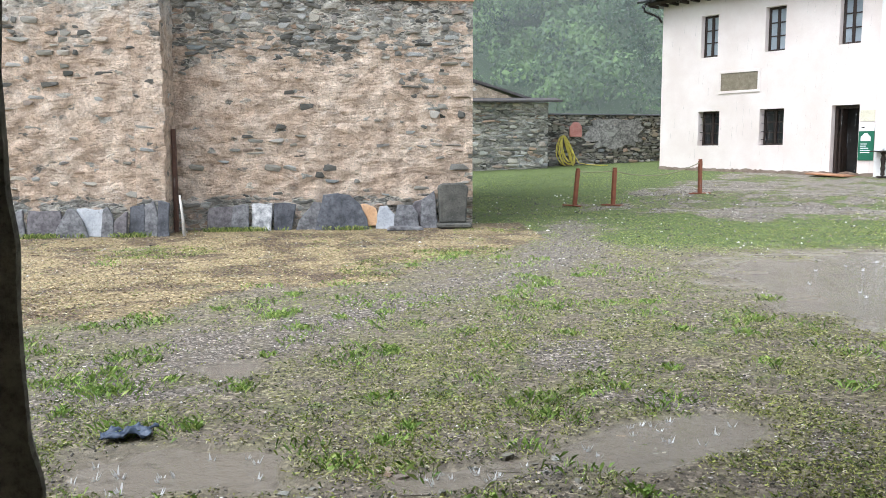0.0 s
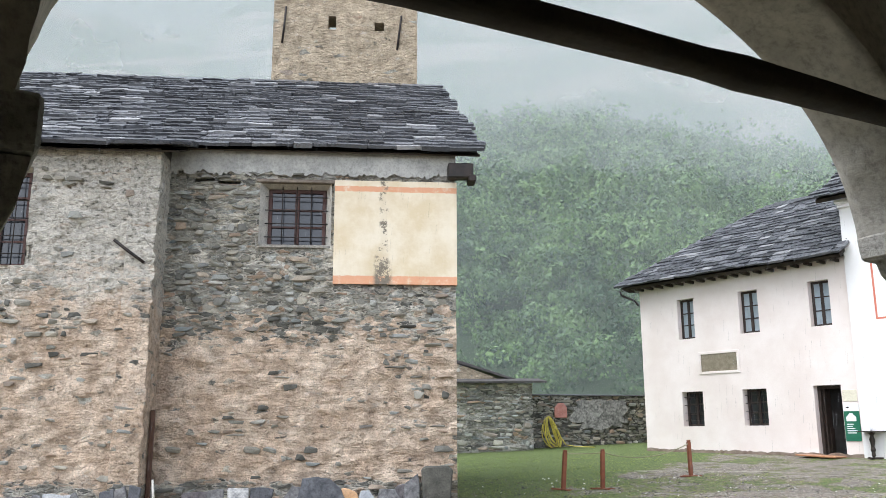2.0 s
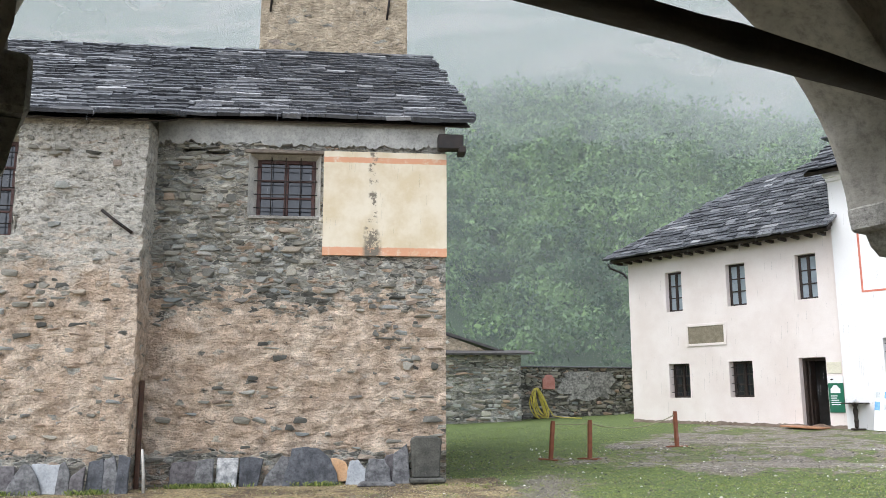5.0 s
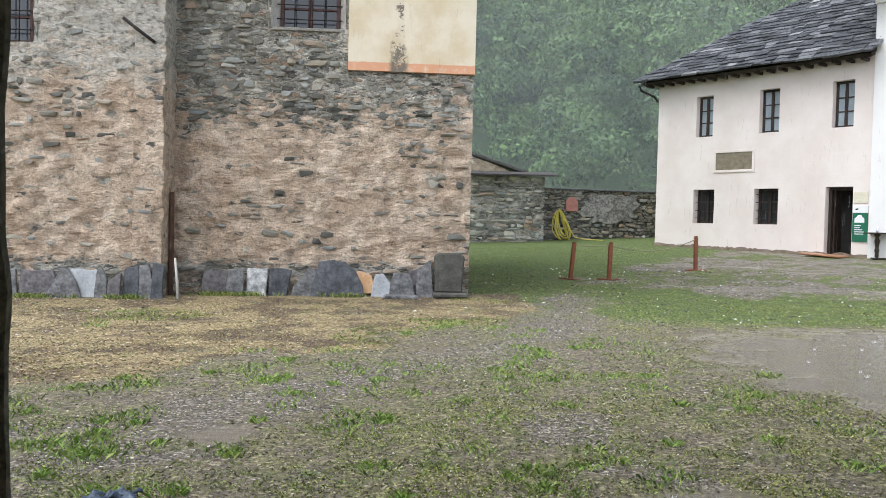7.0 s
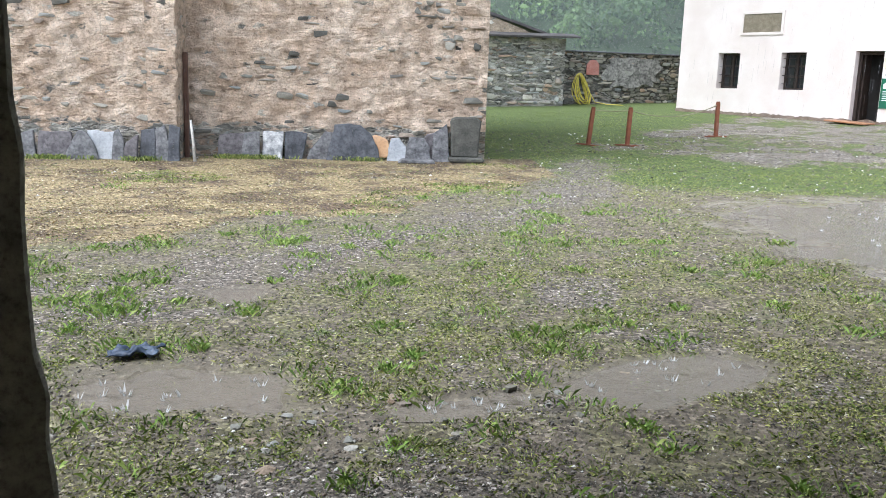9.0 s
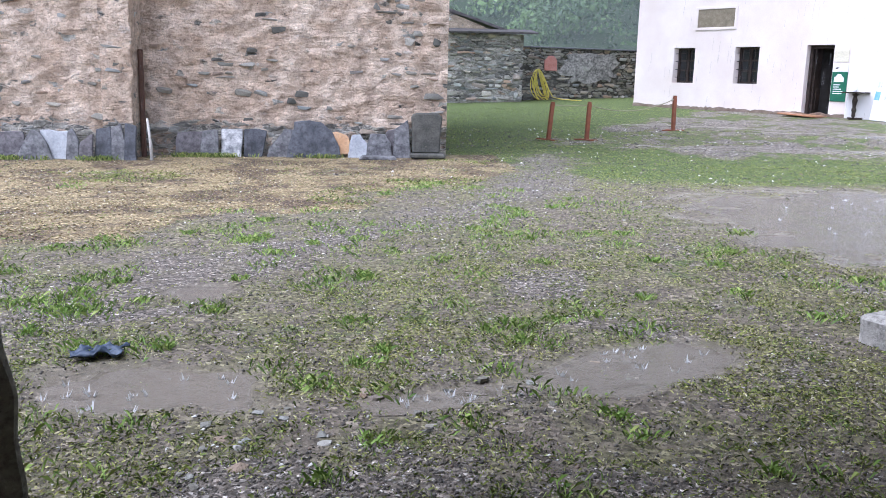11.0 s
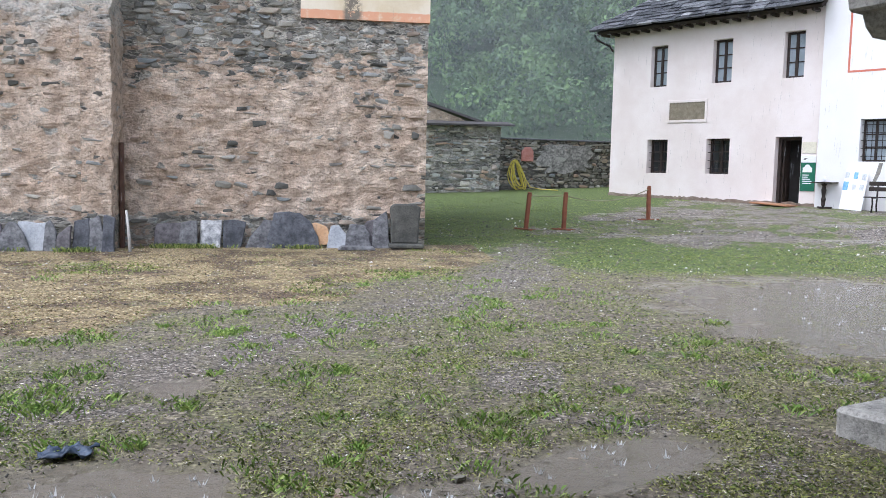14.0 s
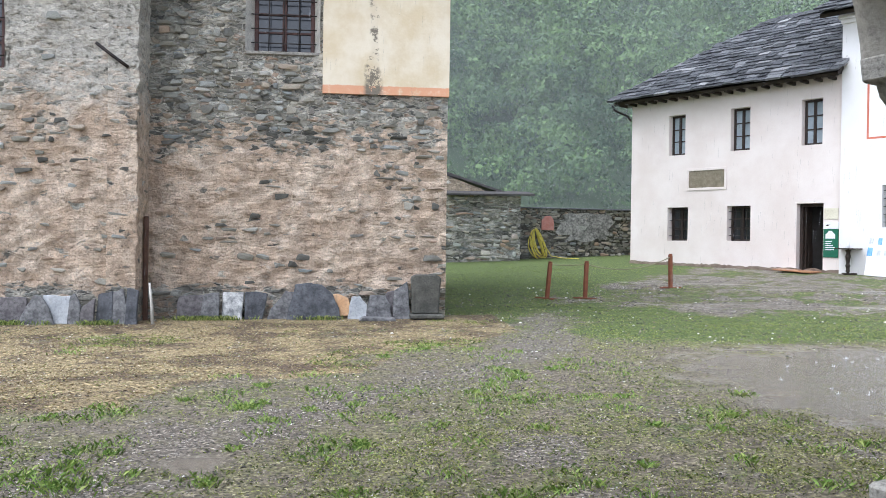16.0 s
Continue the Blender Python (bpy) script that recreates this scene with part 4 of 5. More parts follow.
def arch_wall(cs, ca, s0, s1, top, seed, low=SPRING):
    """The wall over one arch, between s0 and s1."""
    n, dn = 64, 8
    vs, fs = [], []
    prof = []
    for i in range(n + 1):
        t = math.pi * i / n
        base = low if i < n / 2 else SPRING
        prof.append((cs - ca * math.cos(t), base + (SPRING + RISE - base) * math.sin(t)))
    ring = [(s0, low)] + prof + [(s1, SPRING), (s1, top), (s0, top)]
    for d in range(dn + 1):
        y = PI + (PO - PI) * d / dn
        for s, z in ring:
            k = 0.032 * noise.noise(Vector((s * 3, y * 3, z * 3 + seed))) + 0.02 * noise.noise(Vector((s * 11, y * 11, z * 11 + seed)))
            vs.append((s + k, y + (k if d in (0, dn) else 0), z + k))
    L = len(ring)
    for d in range(dn):
        for i in range(L):
            j = (i + 1) % L
            fs.append((d * L + i, d * L + j, (d + 1) * L + j, (d + 1) * L + i))
    for d, flip in ((0, False), (dn, True)):
        o = d * L
        top_l, top_r = o + L - 1, o + L - 2
        mid = 1 + n // 2
        for i in range(0, mid):
            fs.append((o + i, o + i + 1, top_l))
        for i in range(mid, n + 2):
            fs.append((o + i, o + i + 1, top_r))
        fs.append((o + mid, top_r, top_l))
    bm = bmesh.new()
    tmp = mesh_of(vs, fs)
    bm.from_mesh(tmp)
    bmesh.ops.recalc_face_normals(bm, faces=bm.faces[:])
    for f in bm.faces:
        f.smooth = len(f.verts) == 4
    return bm


PT = empty("portico", PM, "dim stone portico with plastered arches on granite piers", "portico")
part("arch", arch_wall(CS, CA, -0.6, 5.25, 4.1, 1, 2.42), M_VAULT, PT)
# unseen side arches, added to close the shell and let some light in
part("arch", arch_wall(7.9, 1.9, 5.25, 10.5, 4.1, 2), M_VAULT, PT)
part("arch", arch_wall(-3.2, 1.9, -6.0, -0.6, 4.1, 3), M_VAULT, PT)


def uneven(bm, amp, scale, seed):
    bmesh.ops.subdivide_edges(bm, edges=bm.edges[:], cuts=5, use_grid_fill=True)
    for v in bm.verts:
        v.co += Vector((noise.noise(v.co * scale + Vector((seed, 0, 0))), noise.noise(v.co * scale + Vector((0, seed, 9))), noise.noise(v.co * scale + Vector((5, 0, seed))))) * amp
    return bm


part("pier", uneven(prism([(-0.75, -0.1), (0.232, -0.1), (0.224, 0.45), (0.212, 0.62), (0.218, 0.72), (0.2, 0.86), (0.192, 1.2), (0.178, 1.5), (0.176, 2.05), (-0.75, 2.05)], PI, PO, 0.012), 0.014, 7, 1), M_PIER, PT)
part("impost", uneven(boxes((-0.85, 0.258, PI, PO + 0.05, 2.265, 2.435), bevel=0.015), 0.012, 5, 2), M_PIER, PT)
part("corbel", uneven(prism([(-0.8, 2.02), (0.17, 2.02), (0.22, 2.14), (0.25, 2.27), (-0.8, 2.27)], PI + 0.05, PO + 0.04, 0), 0.008, 5, 3), M_PIER, PT)
part("column", uneven(boxes((5.07, 5.5, 2.33, 2.66, 0.2, 2.3), bevel=0.03), 0.012, 4, 4), M_PIER, PT)
part("plinth", uneven(boxes((4.75, 5.95, 2.1, PO + 0.02, -0.1, 0.24), bevel=0.03), 0.02, 4, 5), M_PIER, PT)
part("impost", uneven(boxes((4.58, 5.95, 2.1, PO, 2.52, 2.66), bevel=0.015), 0.014, 5, 6), M_PIER, PT)
part("impost", uneven(boxes((4.62, 5.9, 2.12, PO, 2.66, 2.8), bevel=0.02), 0.018, 5, 7), M_PIER, PT)
part("capital", uneven(prism([(4.66, 2.52), (4.7, 2.44), (4.78, 2.39), (5.75, 2.39), (5.85, 2.52)], 2.16, PO - 0.05, 0), 0.008, 5, 8), M_PIER, PT)
beam = bmesh.new()
n = 26
rings = []
for i in range(n + 1):
    s = -0.9 + 7.1 * i / n
    w, h = 0.078 + 0.008 * math.sin(i * 1.3), 0.056 + 0.005 * math.sin(i * 0.9 + 1) + (0.012 if i % 7 == 0 else 0)
    c = (2.2 + 0.012 * math.sin(i * 0.45), 2.947 + 0.039 * s + 0.008 * math.sin(i * 0.5))
    rings.append([beam.verts.new((s, c[0] + w * math.copysign(abs(math.cos(k * math.tau / 12)) ** 0.7, math.cos(k * math.tau / 12)), c[1] + h * math.copysign(abs(math.sin(k * math.tau / 12)) ** 0.7, math.sin(k * math.tau / 12)))) for k in range(12)])
for r0, r1 in zip(rings, rings[1:]):
    for k in range(12):
        beam.faces.new((r0[k], r0[(k + 1) % 12], r1[(k + 1) % 12], r1[k])).smooth = True
beam.faces.new(rings[0]), beam.faces.new(rings[-1][::-1])
bmesh.ops.recalc_face_normals(beam, faces=beam.faces[:])
part("tie_beam", beam, M_WOOD_DARK, PT, "dark rough-hewn wooden tie beam across the arch")
# walls and ceiling out of view, added to keep daylight off the piers
part("unseen_back_wall", boxes((-6.0, 10.5, -2.0, -1.7, -0.2, 4.1)), M_VAULT, PT)
part("unseen_ceiling", boxes((-6.0, 10.5, -2.0, PO, 4.1, 4.3)), M_VAULT, PT)
part("unseen_end_wall", boxes((-6.3, -6.0, -2.0, PO, -0.2, 4.1)), M_VAULT, PT)
part("unseen_end_wall", boxes((10.5, 10.8, -2.0, PO, -0.2, 4.1)), M_VAULT, PT)

# ---------------------------------------------------------------- posts
PB = [(4.63, 20.46, 5), (5.55, 20.36, 2), (8.38, 22.18, -1)]
for i, (x, y, lean) in enumerate(PB):
    z = float(ground_z(np.array(x), np.array(y)))
    p = empty("barrier_post", pose(x, y, z, 0, lean, 10), "rusty brown iron barrier post on a flat foot", "post", "barrier posts")
    part("shaft", boxes((-0.045, 0.045, -0.045, 0.045, 0.0, 0.88), bevel=0.008), M_RUST, p)
    part("cap", boxes((-0.04, 0.045, -0.04, 0.04, 0.88, 0.92), bevel=0.012), M_RUST, p)
    part("foot", boxes((-0.3, 0.3, -0.05, 0.05, 0.0, 0.03), (-0.05, 0.05, -0.3, 0.3, 0.002, 0.028), bevel=0.004), M_RUST, p)

# ---------------------------------------------------------------- woods on the slope


def woods(count, seed, rmin, rmax, size, leaves):
    g = np.random.default_rng(seed)
    az = np.radians(g.uniform(-34, 46, count))
    r = rmin + (rmax - rmin) * g.random(count) ** 0.8
    x, y = r * np.sin(az), r * np.cos(az)
    z = ground_z(x, y)
    h = size * g.uniform(0.7, 1.35, count)
    tri = []
    for cx, cy, cz, hh in zip(x, y, z, h):
        lobes = g.normal(0, 1, (6, 3)) * (0.2, 0.2, 0.17) * hh + (0, 0, 0.62 * hh)
        which = g.integers(0, 6, leaves)
        d = g.normal(0, 1, (leaves, 3))
        d /= np.linalg.norm(d, axis=1)[:, None]
        d[:, 2] = np.abs(d[:, 2]) * 1.0 - 0.25
        p = lobes[which] + d * hh * 0.22 * g.uniform(0.75, 1.1, (leaves, 1)) + (cx, cy, cz)
        t = np.cross(d, g.normal(0, 1, (leaves, 3)))
        t /= np.linalg.norm(t, axis=1)[:, None]
        b = np.cross(d, t) + 0.6 * g.normal(0, 1, (leaves, 3))
        s = np.clip(cz * 0.0042 + 0.1, 0.12, 0.5) * g.uniform(0.6, 1.3, (leaves, 1))
        tri.append(np.stack([p - t * s, p + t * s, p + b * s * 1.1, p - b * s * 0.8 + t * s * 0.3], 1))
    v = np.concatenate(tri).reshape(-1, 3)
    k = np.arange(len(v)).reshape(-1, 4)
    f = np.concatenate([k[:, [0, 1, 2]], k[:, [1, 0, 3]]])
    return v, f


def fast_mesh(name, v, f):
    me = bpy.data.meshes.new(name)
    n = f.shape[1]
    me.vertices.add(len(v))
    me.vertices.foreach_set("co", np.asarray(v, np.float32).ravel())
    me.loops.add(f.size)
    me.loops.foreach_set("vertex_index", f.astype(np.int32).ravel())
    me.polygons.add(len(f))
    me.polygons.foreach_set("loop_start", np.arange(0, f.size, n, dtype=np.int32))
    me.update(calc_edges=True)
    me.validate()
    return me


q = Mat("woodland leaves", 0.7)
# dark greens put crown shadow into the leaf colour, in tree-sized patches
c = q.mix(q.band(q.noise(0.2, 4, 0.6), 0.36, 0.64), (0.026, 0.062, 0.028), (0.15, 0.25, 0.08))
c = q.mix(q.band(q.island(), 0.3, 1.6), c, (0.035, 0.07, 0.035))
M_LEAF = q.done(c)
for k, (count, r0, r1, tall, leaves, words) in enumerate([(190, 52, 76, 6.0, 800, "nearest"), (420, 70, 125, 7.0, 400, "lower"), (900, 110, 220, 8.5, 190, "middle"), (1500, 200, 340, 11, 90, "upper")]):
    v, f = woods(count, 3 + k, r0, r1, tall, leaves)
    tagged(part("woods", fast_mesh("woods", v, f), M_LEAF, kind="stuff"), "dense misty deciduous woods on the " + words + " slope", "woods")


# translucent curved sheets added between the slopes to stand in for rain haze
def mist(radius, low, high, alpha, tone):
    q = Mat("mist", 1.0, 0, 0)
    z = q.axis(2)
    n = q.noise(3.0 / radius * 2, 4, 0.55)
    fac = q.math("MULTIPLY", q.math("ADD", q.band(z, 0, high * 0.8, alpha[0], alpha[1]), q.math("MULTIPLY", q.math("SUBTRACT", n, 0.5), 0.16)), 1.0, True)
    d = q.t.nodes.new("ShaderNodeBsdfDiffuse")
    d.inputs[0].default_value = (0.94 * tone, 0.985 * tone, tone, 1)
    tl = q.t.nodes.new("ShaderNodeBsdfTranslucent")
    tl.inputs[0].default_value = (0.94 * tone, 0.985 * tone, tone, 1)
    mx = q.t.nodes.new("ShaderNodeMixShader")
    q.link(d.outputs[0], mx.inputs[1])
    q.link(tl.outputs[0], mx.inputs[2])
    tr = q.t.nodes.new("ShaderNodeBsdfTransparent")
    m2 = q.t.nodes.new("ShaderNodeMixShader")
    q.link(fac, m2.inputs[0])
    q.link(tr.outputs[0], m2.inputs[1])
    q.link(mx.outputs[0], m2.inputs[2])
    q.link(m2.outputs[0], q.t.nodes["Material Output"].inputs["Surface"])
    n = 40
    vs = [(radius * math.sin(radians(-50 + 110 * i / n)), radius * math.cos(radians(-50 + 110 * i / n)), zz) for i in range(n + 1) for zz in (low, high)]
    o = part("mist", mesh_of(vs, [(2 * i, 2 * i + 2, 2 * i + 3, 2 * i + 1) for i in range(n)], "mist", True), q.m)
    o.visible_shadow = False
    return tagged(o, "translucent curved sheet standing in for rain haze before the slope", "mist", kind="structure")


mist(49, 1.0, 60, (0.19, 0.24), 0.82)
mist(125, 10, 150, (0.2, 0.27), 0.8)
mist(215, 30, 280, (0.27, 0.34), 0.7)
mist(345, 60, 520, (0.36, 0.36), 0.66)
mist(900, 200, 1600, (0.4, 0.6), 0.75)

# ---------------------------------------------------------------- stones leaning on the church
M_SLATE_BLUE = plain("blue slate", (0.035, 0.038, 0.045), (0.125, 0.131, 0.144), 5, 0.45, 18, 1.0, 0, 0.8)
M_GREY_STONE = plain("grey schist", (0.08, 0.08, 0.083), (0.25, 0.25, 0.25), 6, 0.55, 18, 1.0, 0, 0.8)
M_PALE_STONE = plain("pale schist", (0.34, 0.36, 0.38), (0.5, 0.52, 0.53), 4, 0.6, 25, 0.6, 0, 0.4)
M_LICHEN = plain("lichen spotted slate", (0.16, 0.17, 0.18), (0.75, 0.75, 0.73), 7, 0.7, 25, 0.7, 0, 0.4)
M_PURPLE = plain("purple grey stone", (0.085, 0.077, 0.08), (0.2, 0.185, 0.188), 6, 0.6, 18, 1.0, 0, 0.8)
M_ORANGE = plain("orange sandstone", (0.56, 0.33, 0.17), (0.68, 0.45, 0.27), 4, 0.8, 25, 0.5, 0, 0.4)
M_MOSS = plain("mossy dark stone", (0.06, 0.06, 0.052), (0.135, 0.132, 0.112), 5, 0.85, 30, 1.0, 0, 0.6)


def slab_stone(name, outline, y, thick, mat, label, lean=8, seed=0):
    """A split stone set on edge against the wall: an outline of x and height."""
    rnd = random.Random(seed)
    x0 = sum(p[0] for p in outline) / len(outline)
    pts = []
    for (ax, az), (bx, bz) in zip(outline, outline[1:] + outline[:1]):
        for k in range(3):
            t = k / 3
            pts.append((ax + (bx - ax) * t - x0 + rnd.uniform(-0.012, 0.012), (az + (bz - az) * t) * 1.16 + rnd.uniform(-0.012, 0.012)))
    bm = prism(pts, -thick, 0, 0.012)
    z = float(ground_z(np.array(x0), np.array(y))) - 0.04
    o = part(name, bm, mat, None, label, pose(x0, y, z, -lean, 0, rnd.uniform(-4, 4)))
    return tagged(o, "", "stone", "stones along the church wall")


YM, YS = 16.24, 15.42
slab_stone("stone_slab", [(-3.3, 0), (-2.52, 0), (-2.6, 0.42), (-3.25, 0.4)], YM, 0.1, M_PURPLE, "low purple-grey stone against the church wall", 5, 1)
slab_stone("stone_slab", [(-2.85, 0), (-2.5, 0), (-2.5, 0.46), (-2.78, 0.44)], YM - 0.11, 0.05, M_GREY_STONE, "narrow grey slab leaning on the church wall", 5, 2)
slab_stone("stone_slab", [(-2.47, 0), (-2.09, 0), (-2.08, 0.47), (-2.46, 0.46)], YM, 0.07, M_LICHEN, "dark slate slab blotched with white lichen", 6, 3)
slab_stone("stone_slab", [(-2.05, 0), (-1.74, 0), (-1.62, 0.45), (-2.05, 0.47)], YM, 0.08, M_SLATE_BLUE, "blue slate slab tapering to its foot", 6, 4)
slab_stone("stone_slab", [(-1.66, 0), (-1.1, 0), (-1.12, 0.46), (-1.3, 0.48), (-1.5, 0.28)], YM, 0.07, M_GREY_STONE, "grey triangular slab leaning on the wall", 6, 5)
slab_stone("stone_slab", [(-1.28, 0), (-0.26, 0), (-0.3, 0.2), (-0.42, 0.42), (-0.62, 0.58), (-0.85, 0.62), (-1.12, 0.58), (-1.2, 0.3)], YM - 0.1, 0.1, M_SLATE_BLUE, "large rounded blue slate slab leaning on the wall", 9, 6)
slab_stone("stone_slab", [(-0.35, 0.08), (-0.12, 0.08), (-0.07, 0.24), (-0.16, 0.38), (-0.32, 0.44), (-0.44, 0.42)], YM - 0.02, 0.08, M_ORANGE, "curved piece of orange sandstone", 5, 7)
slab_stone("stone_slab", [(-0.14, 0), (0.2, 0), (0.27, 0.22), (0.08, 0.4), (-0.06, 0.38), (-0.12, 0.22)], YM - 0.06, 0.09, M_PALE_STONE, "pale blue-grey block leaning on the wall", 8, 8)
slab_stone("stone_slab", [(0.2, 0.02), (0.68, 0.02), (0.66, 0.26), (0.56, 0.4), (0.28, 0.42), (0.22, 0.25)], YM - 0.06, 0.09, M_GREY_STONE, "grey cut stone block", 8, 9)
slab_stone("stone_slab", [(0.42, 0.2), (0.74, 0), (0.78, 0.5), (0.6, 0.47)], YM + 0.04, 0.08, M_PURPLE, "dark split stone behind the blocks", 5, 10)
slab_stone("stone_slab", [(0.7, 0), (1.05, 0), (1.02, 0.3), (0.97, 0.64), (0.74, 0.5)], YM - 0.03, 0.08, M_GREY_STONE, "tall pale grey schist slab", 7, 11)
for i, (o, mat, txt) in enumerate([
        ([(-7.3, 0), (-6.7, 0), (-6.75, 0.42), (-7.2, 0.45)], M_SLATE_BLUE, "blue slate slab against the church wall"),
        ([(-6.7, 0), (-6.25, 0), (-6.3, 0.46), (-6.55, 0.4)], M_GREY_STONE, "grey slab against the church wall"),
        ([(-6.25, 0), (-5.62, 0), (-5.66, 0.42), (-6.2, 0.44)], M_PURPLE, "purple-grey slab against the church wall"),
        ([(-5.78, 0), (-5.14, 0), (-5.2, 0.2), (-5.38, 0.45), (-5.52, 0.46), (-5.64, 0.25)], M_GREY_STONE, "grey triangular schist slab"),
        ([(-5.36, 0.02), (-4.93, 0.02), (-4.91, 0.44), (-5.38, 0.46)], M_PALE_STONE, "pale blue-grey square slab"),
        ([(-4.96, 0), (-4.73, 0), (-4.74, 0.3), (-4.86, 0.5), (-4.94, 0.4)], M_GREY_STONE, "narrow pointed grey stone"),
        ([(-4.73, 0), (-4.5, 0), (-4.49, 0.42), (-4.7, 0.3)], M_PURPLE, "small dark split stone"),
        ([(-4.5, 0), (-4.2, 0), (-4.2, 0.52), (-4.46, 0.47)], M_SLATE_BLUE, "dark blue slate stone"),
        ([(-4.34, 0), (-3.9, 0), (-3.95, 0.3), (-4.04, 0.56), (-4.2, 0.5)], M_GREY_STONE, "tall grey schist slab with a pointed top"),
        ([(-3.98, 0), (-3.76, 0), (-3.76, 0.54), (-3.94, 0.58)], M_SLATE_BLUE, "dark slate stone at the corner")]):
    slab_stone("stone_slab", o, YS - (0.08 if i % 3 == 0 else 0.0), 0.07, mat, txt, 6, 20 + i)
seat = empty("stone_seat", pose(1.33, 16.13, float(ground_z(np.array(1.33), np.array(16.1)))), "dark mossy stone slab standing upright on a ledge stone", "stone")
part("back", prism([(-0.27, 0.1), (0.24, 0.1), (0.25, 0.45), (0.28, 0.78), (0.18, 0.84), (-0.22, 0.84), (-0.3, 0.78), (-0.27, 0.4)], -0.1, 0.1, 0.025), M_MOSS, seat)
part("ledge", boxes((-0.32, 0.33, -0.3, 0.1, 0.02, 0.1), bevel=0.02), M_MOSS, seat)
part("foot", boxes((-0.24, 0.26, -0.2, 0.1, -0.05, 0.02)), M_PURPLE, seat)
fl = part("flat_stone", prism([(-0.36, 0.0), (-0.28, 0.07), (0.3, 0.06), (0.34, 0.0)], -0.18, 0.14, 0.012), M_GREY_STONE, None, "flat grey stone lying in the grass by the wall", pose(0.42, 15.86, float(ground_z(np.array(0.42), np.array(15.86)))))
tagged(fl, "", "stone")
st = part("wooden_stake", rod([(-3.5, 15.3, 0.1), (-3.53, 15.33, 0.45), (-3.58, 15.38, 0.82)], 0.035, 6, 0.6), plain("bleached wood", (0.42, 0.4, 0.35), (0.6, 0.58, 0.53), 6, 0.8), None, "pale split stake leaning in the wall corner")
tagged(st, "", "stake")

# ---------------------------------------------------------------- by the house
def ground_at(x, y):
    return float(ground_z(np.array(x), np.array(y)))


def at_house(s, off=0.0):
    return HM @ Vector((s, -off, 0))


M_GREEN = plain("green sign paint", (0.015, 0.12, 0.07), (0.02, 0.15, 0.085), 3, 0.5, 30, 0.05, 0, 0.1)
M_WHITE = plain("white panel", (0.78, 0.79, 0.8), (0.84, 0.85, 0.85), 2, 0.5, 30, 0.05, 0, 0.05)
M_BLUE = plain("blue print", (0.12, 0.32, 0.6), (0.25, 0.48, 0.72), 8, 0.5)
M_GREYPRINT = plain("grey print", (0.4, 0.43, 0.45), (0.62, 0.64, 0.64), 14, 0.5)
sg = empty("wall_sign", HM, "green and white information sign fixed to the wall", "sign")
part("board", boxes((-12.33, -11.86, -0.03, -0.005, 1.31, 2.2), bevel=0.004), M_GREEN, sg)
part("header_panel", boxes((-12.33, -11.86, -0.03, -0.005, 2.205, 2.42), bevel=0.004), M_WHITE, sg, "white header strip")
part("emblem", prism([(-12.26, 1.9), (-11.96, 1.9), (-11.96, 2.03), (-12.02, 2.08), (-12.06, 2.14), (-12.16, 2.14), (-12.2, 2.08), (-12.26, 2.03)], -0.034, -0.031, 0), M_WHITE, sg, "white house-shaped emblem")
part("logo", prism([(-12.26, 2.31), (-12.2, 2.29), (-12.12, 2.33), (-12.2, 2.34)], -0.034, -0.031, 0), M_IRON, sg)
for i, w in enumerate((0.2, 0.17, 0.24, 0.3, 0.28)):
    part("text_bar", boxes((-12.26, -12.26 + w, -0.034, -0.031, 1.8 - i * 0.065, 1.825 - i * 0.065)), M_WHITE, sg)
nt = part("notice_plate", boxes((-12.33, -11.88, -0.015, -0.003, 2.5, 2.85), bevel=0.003), plain("cream notice", (0.66, 0.62, 0.48), (0.72, 0.68, 0.55), 3, 0.6), None, "cream notice plate beside the door", HM)
tagged(nt, "", "plate")
c = at_house(-12.85, 0.35)
rz = -54.5
rp = part("door_ramp", boxes((-0.75, 0.5, -0.45, 0.45, 0.0, 0.05), bevel=0.01), plain("brown ramp plate", (0.3, 0.14, 0.07), (0.42, 0.22, 0.12), 4, 0.45), None, "reddish brown wooden ramp plate before the door", pose(c.x, c.y, ground_at(c.x, c.y) + 0.02, 0, 3, rz))
tagged(rp, "", "ramp")
c = at_house(-11.42, 0.34)
tb = empty("pedestal_table", pose(c.x, c.y, ground_at(c.x, c.y), 0, 0, rz), "small dark turned-leg pedestal table by the wall", "table")
bm = bmesh.new()
prof = [(0.0, 0.03), (0.06, 0.1), (0.05, 0.2), (0.075, 0.28), (0.045, 0.36), (0.06, 0.46), (0.08, 0.56), (0.045, 0.68), (0.1, 0.76), (0.0, 0.78)]
loop = [bm.verts.new((r, 0, z)) for r, z in prof]
edges = [bm.edges.new((a, b)) for a, b in zip(loop, loop[1:])]
bmesh.ops.spin(bm, geom=loop + edges, cent=(0, 0, 0), axis=(0, 0, 1), angle=math.tau, steps=14)
bmesh.ops.remove_doubles(bm, verts=bm.verts[:], dist=0.0005)
part("leg", bm, M_WOOD_DARK, tb)
part("tabletop", boxes((-0.33, 0.33, -0.25, 0.25, 0.78, 0.815), bevel=0.01), M_WOOD_DARK, tb)
for k in range(3):
    part("foot", boxes((0.0, 0.26, -0.03, 0.03, 0.0, 0.06), bevel=0.015), M_WOOD_DARK, tb, m=pose(0, 0, 0, 0, 0, 120 * k + 30))
bo = part("bottle", rod([(0, 0, 0), (0, 0, 0.1), (0, 0, 0.13), (0, 0, 0.18)], 0.04, 10, 0.5), M_WHITE, None, "small white bottle standing on the table", pose(c.x, c.y, ground_at(c.x, c.y) + 0.815))
tagged(bo, "", "bottle")
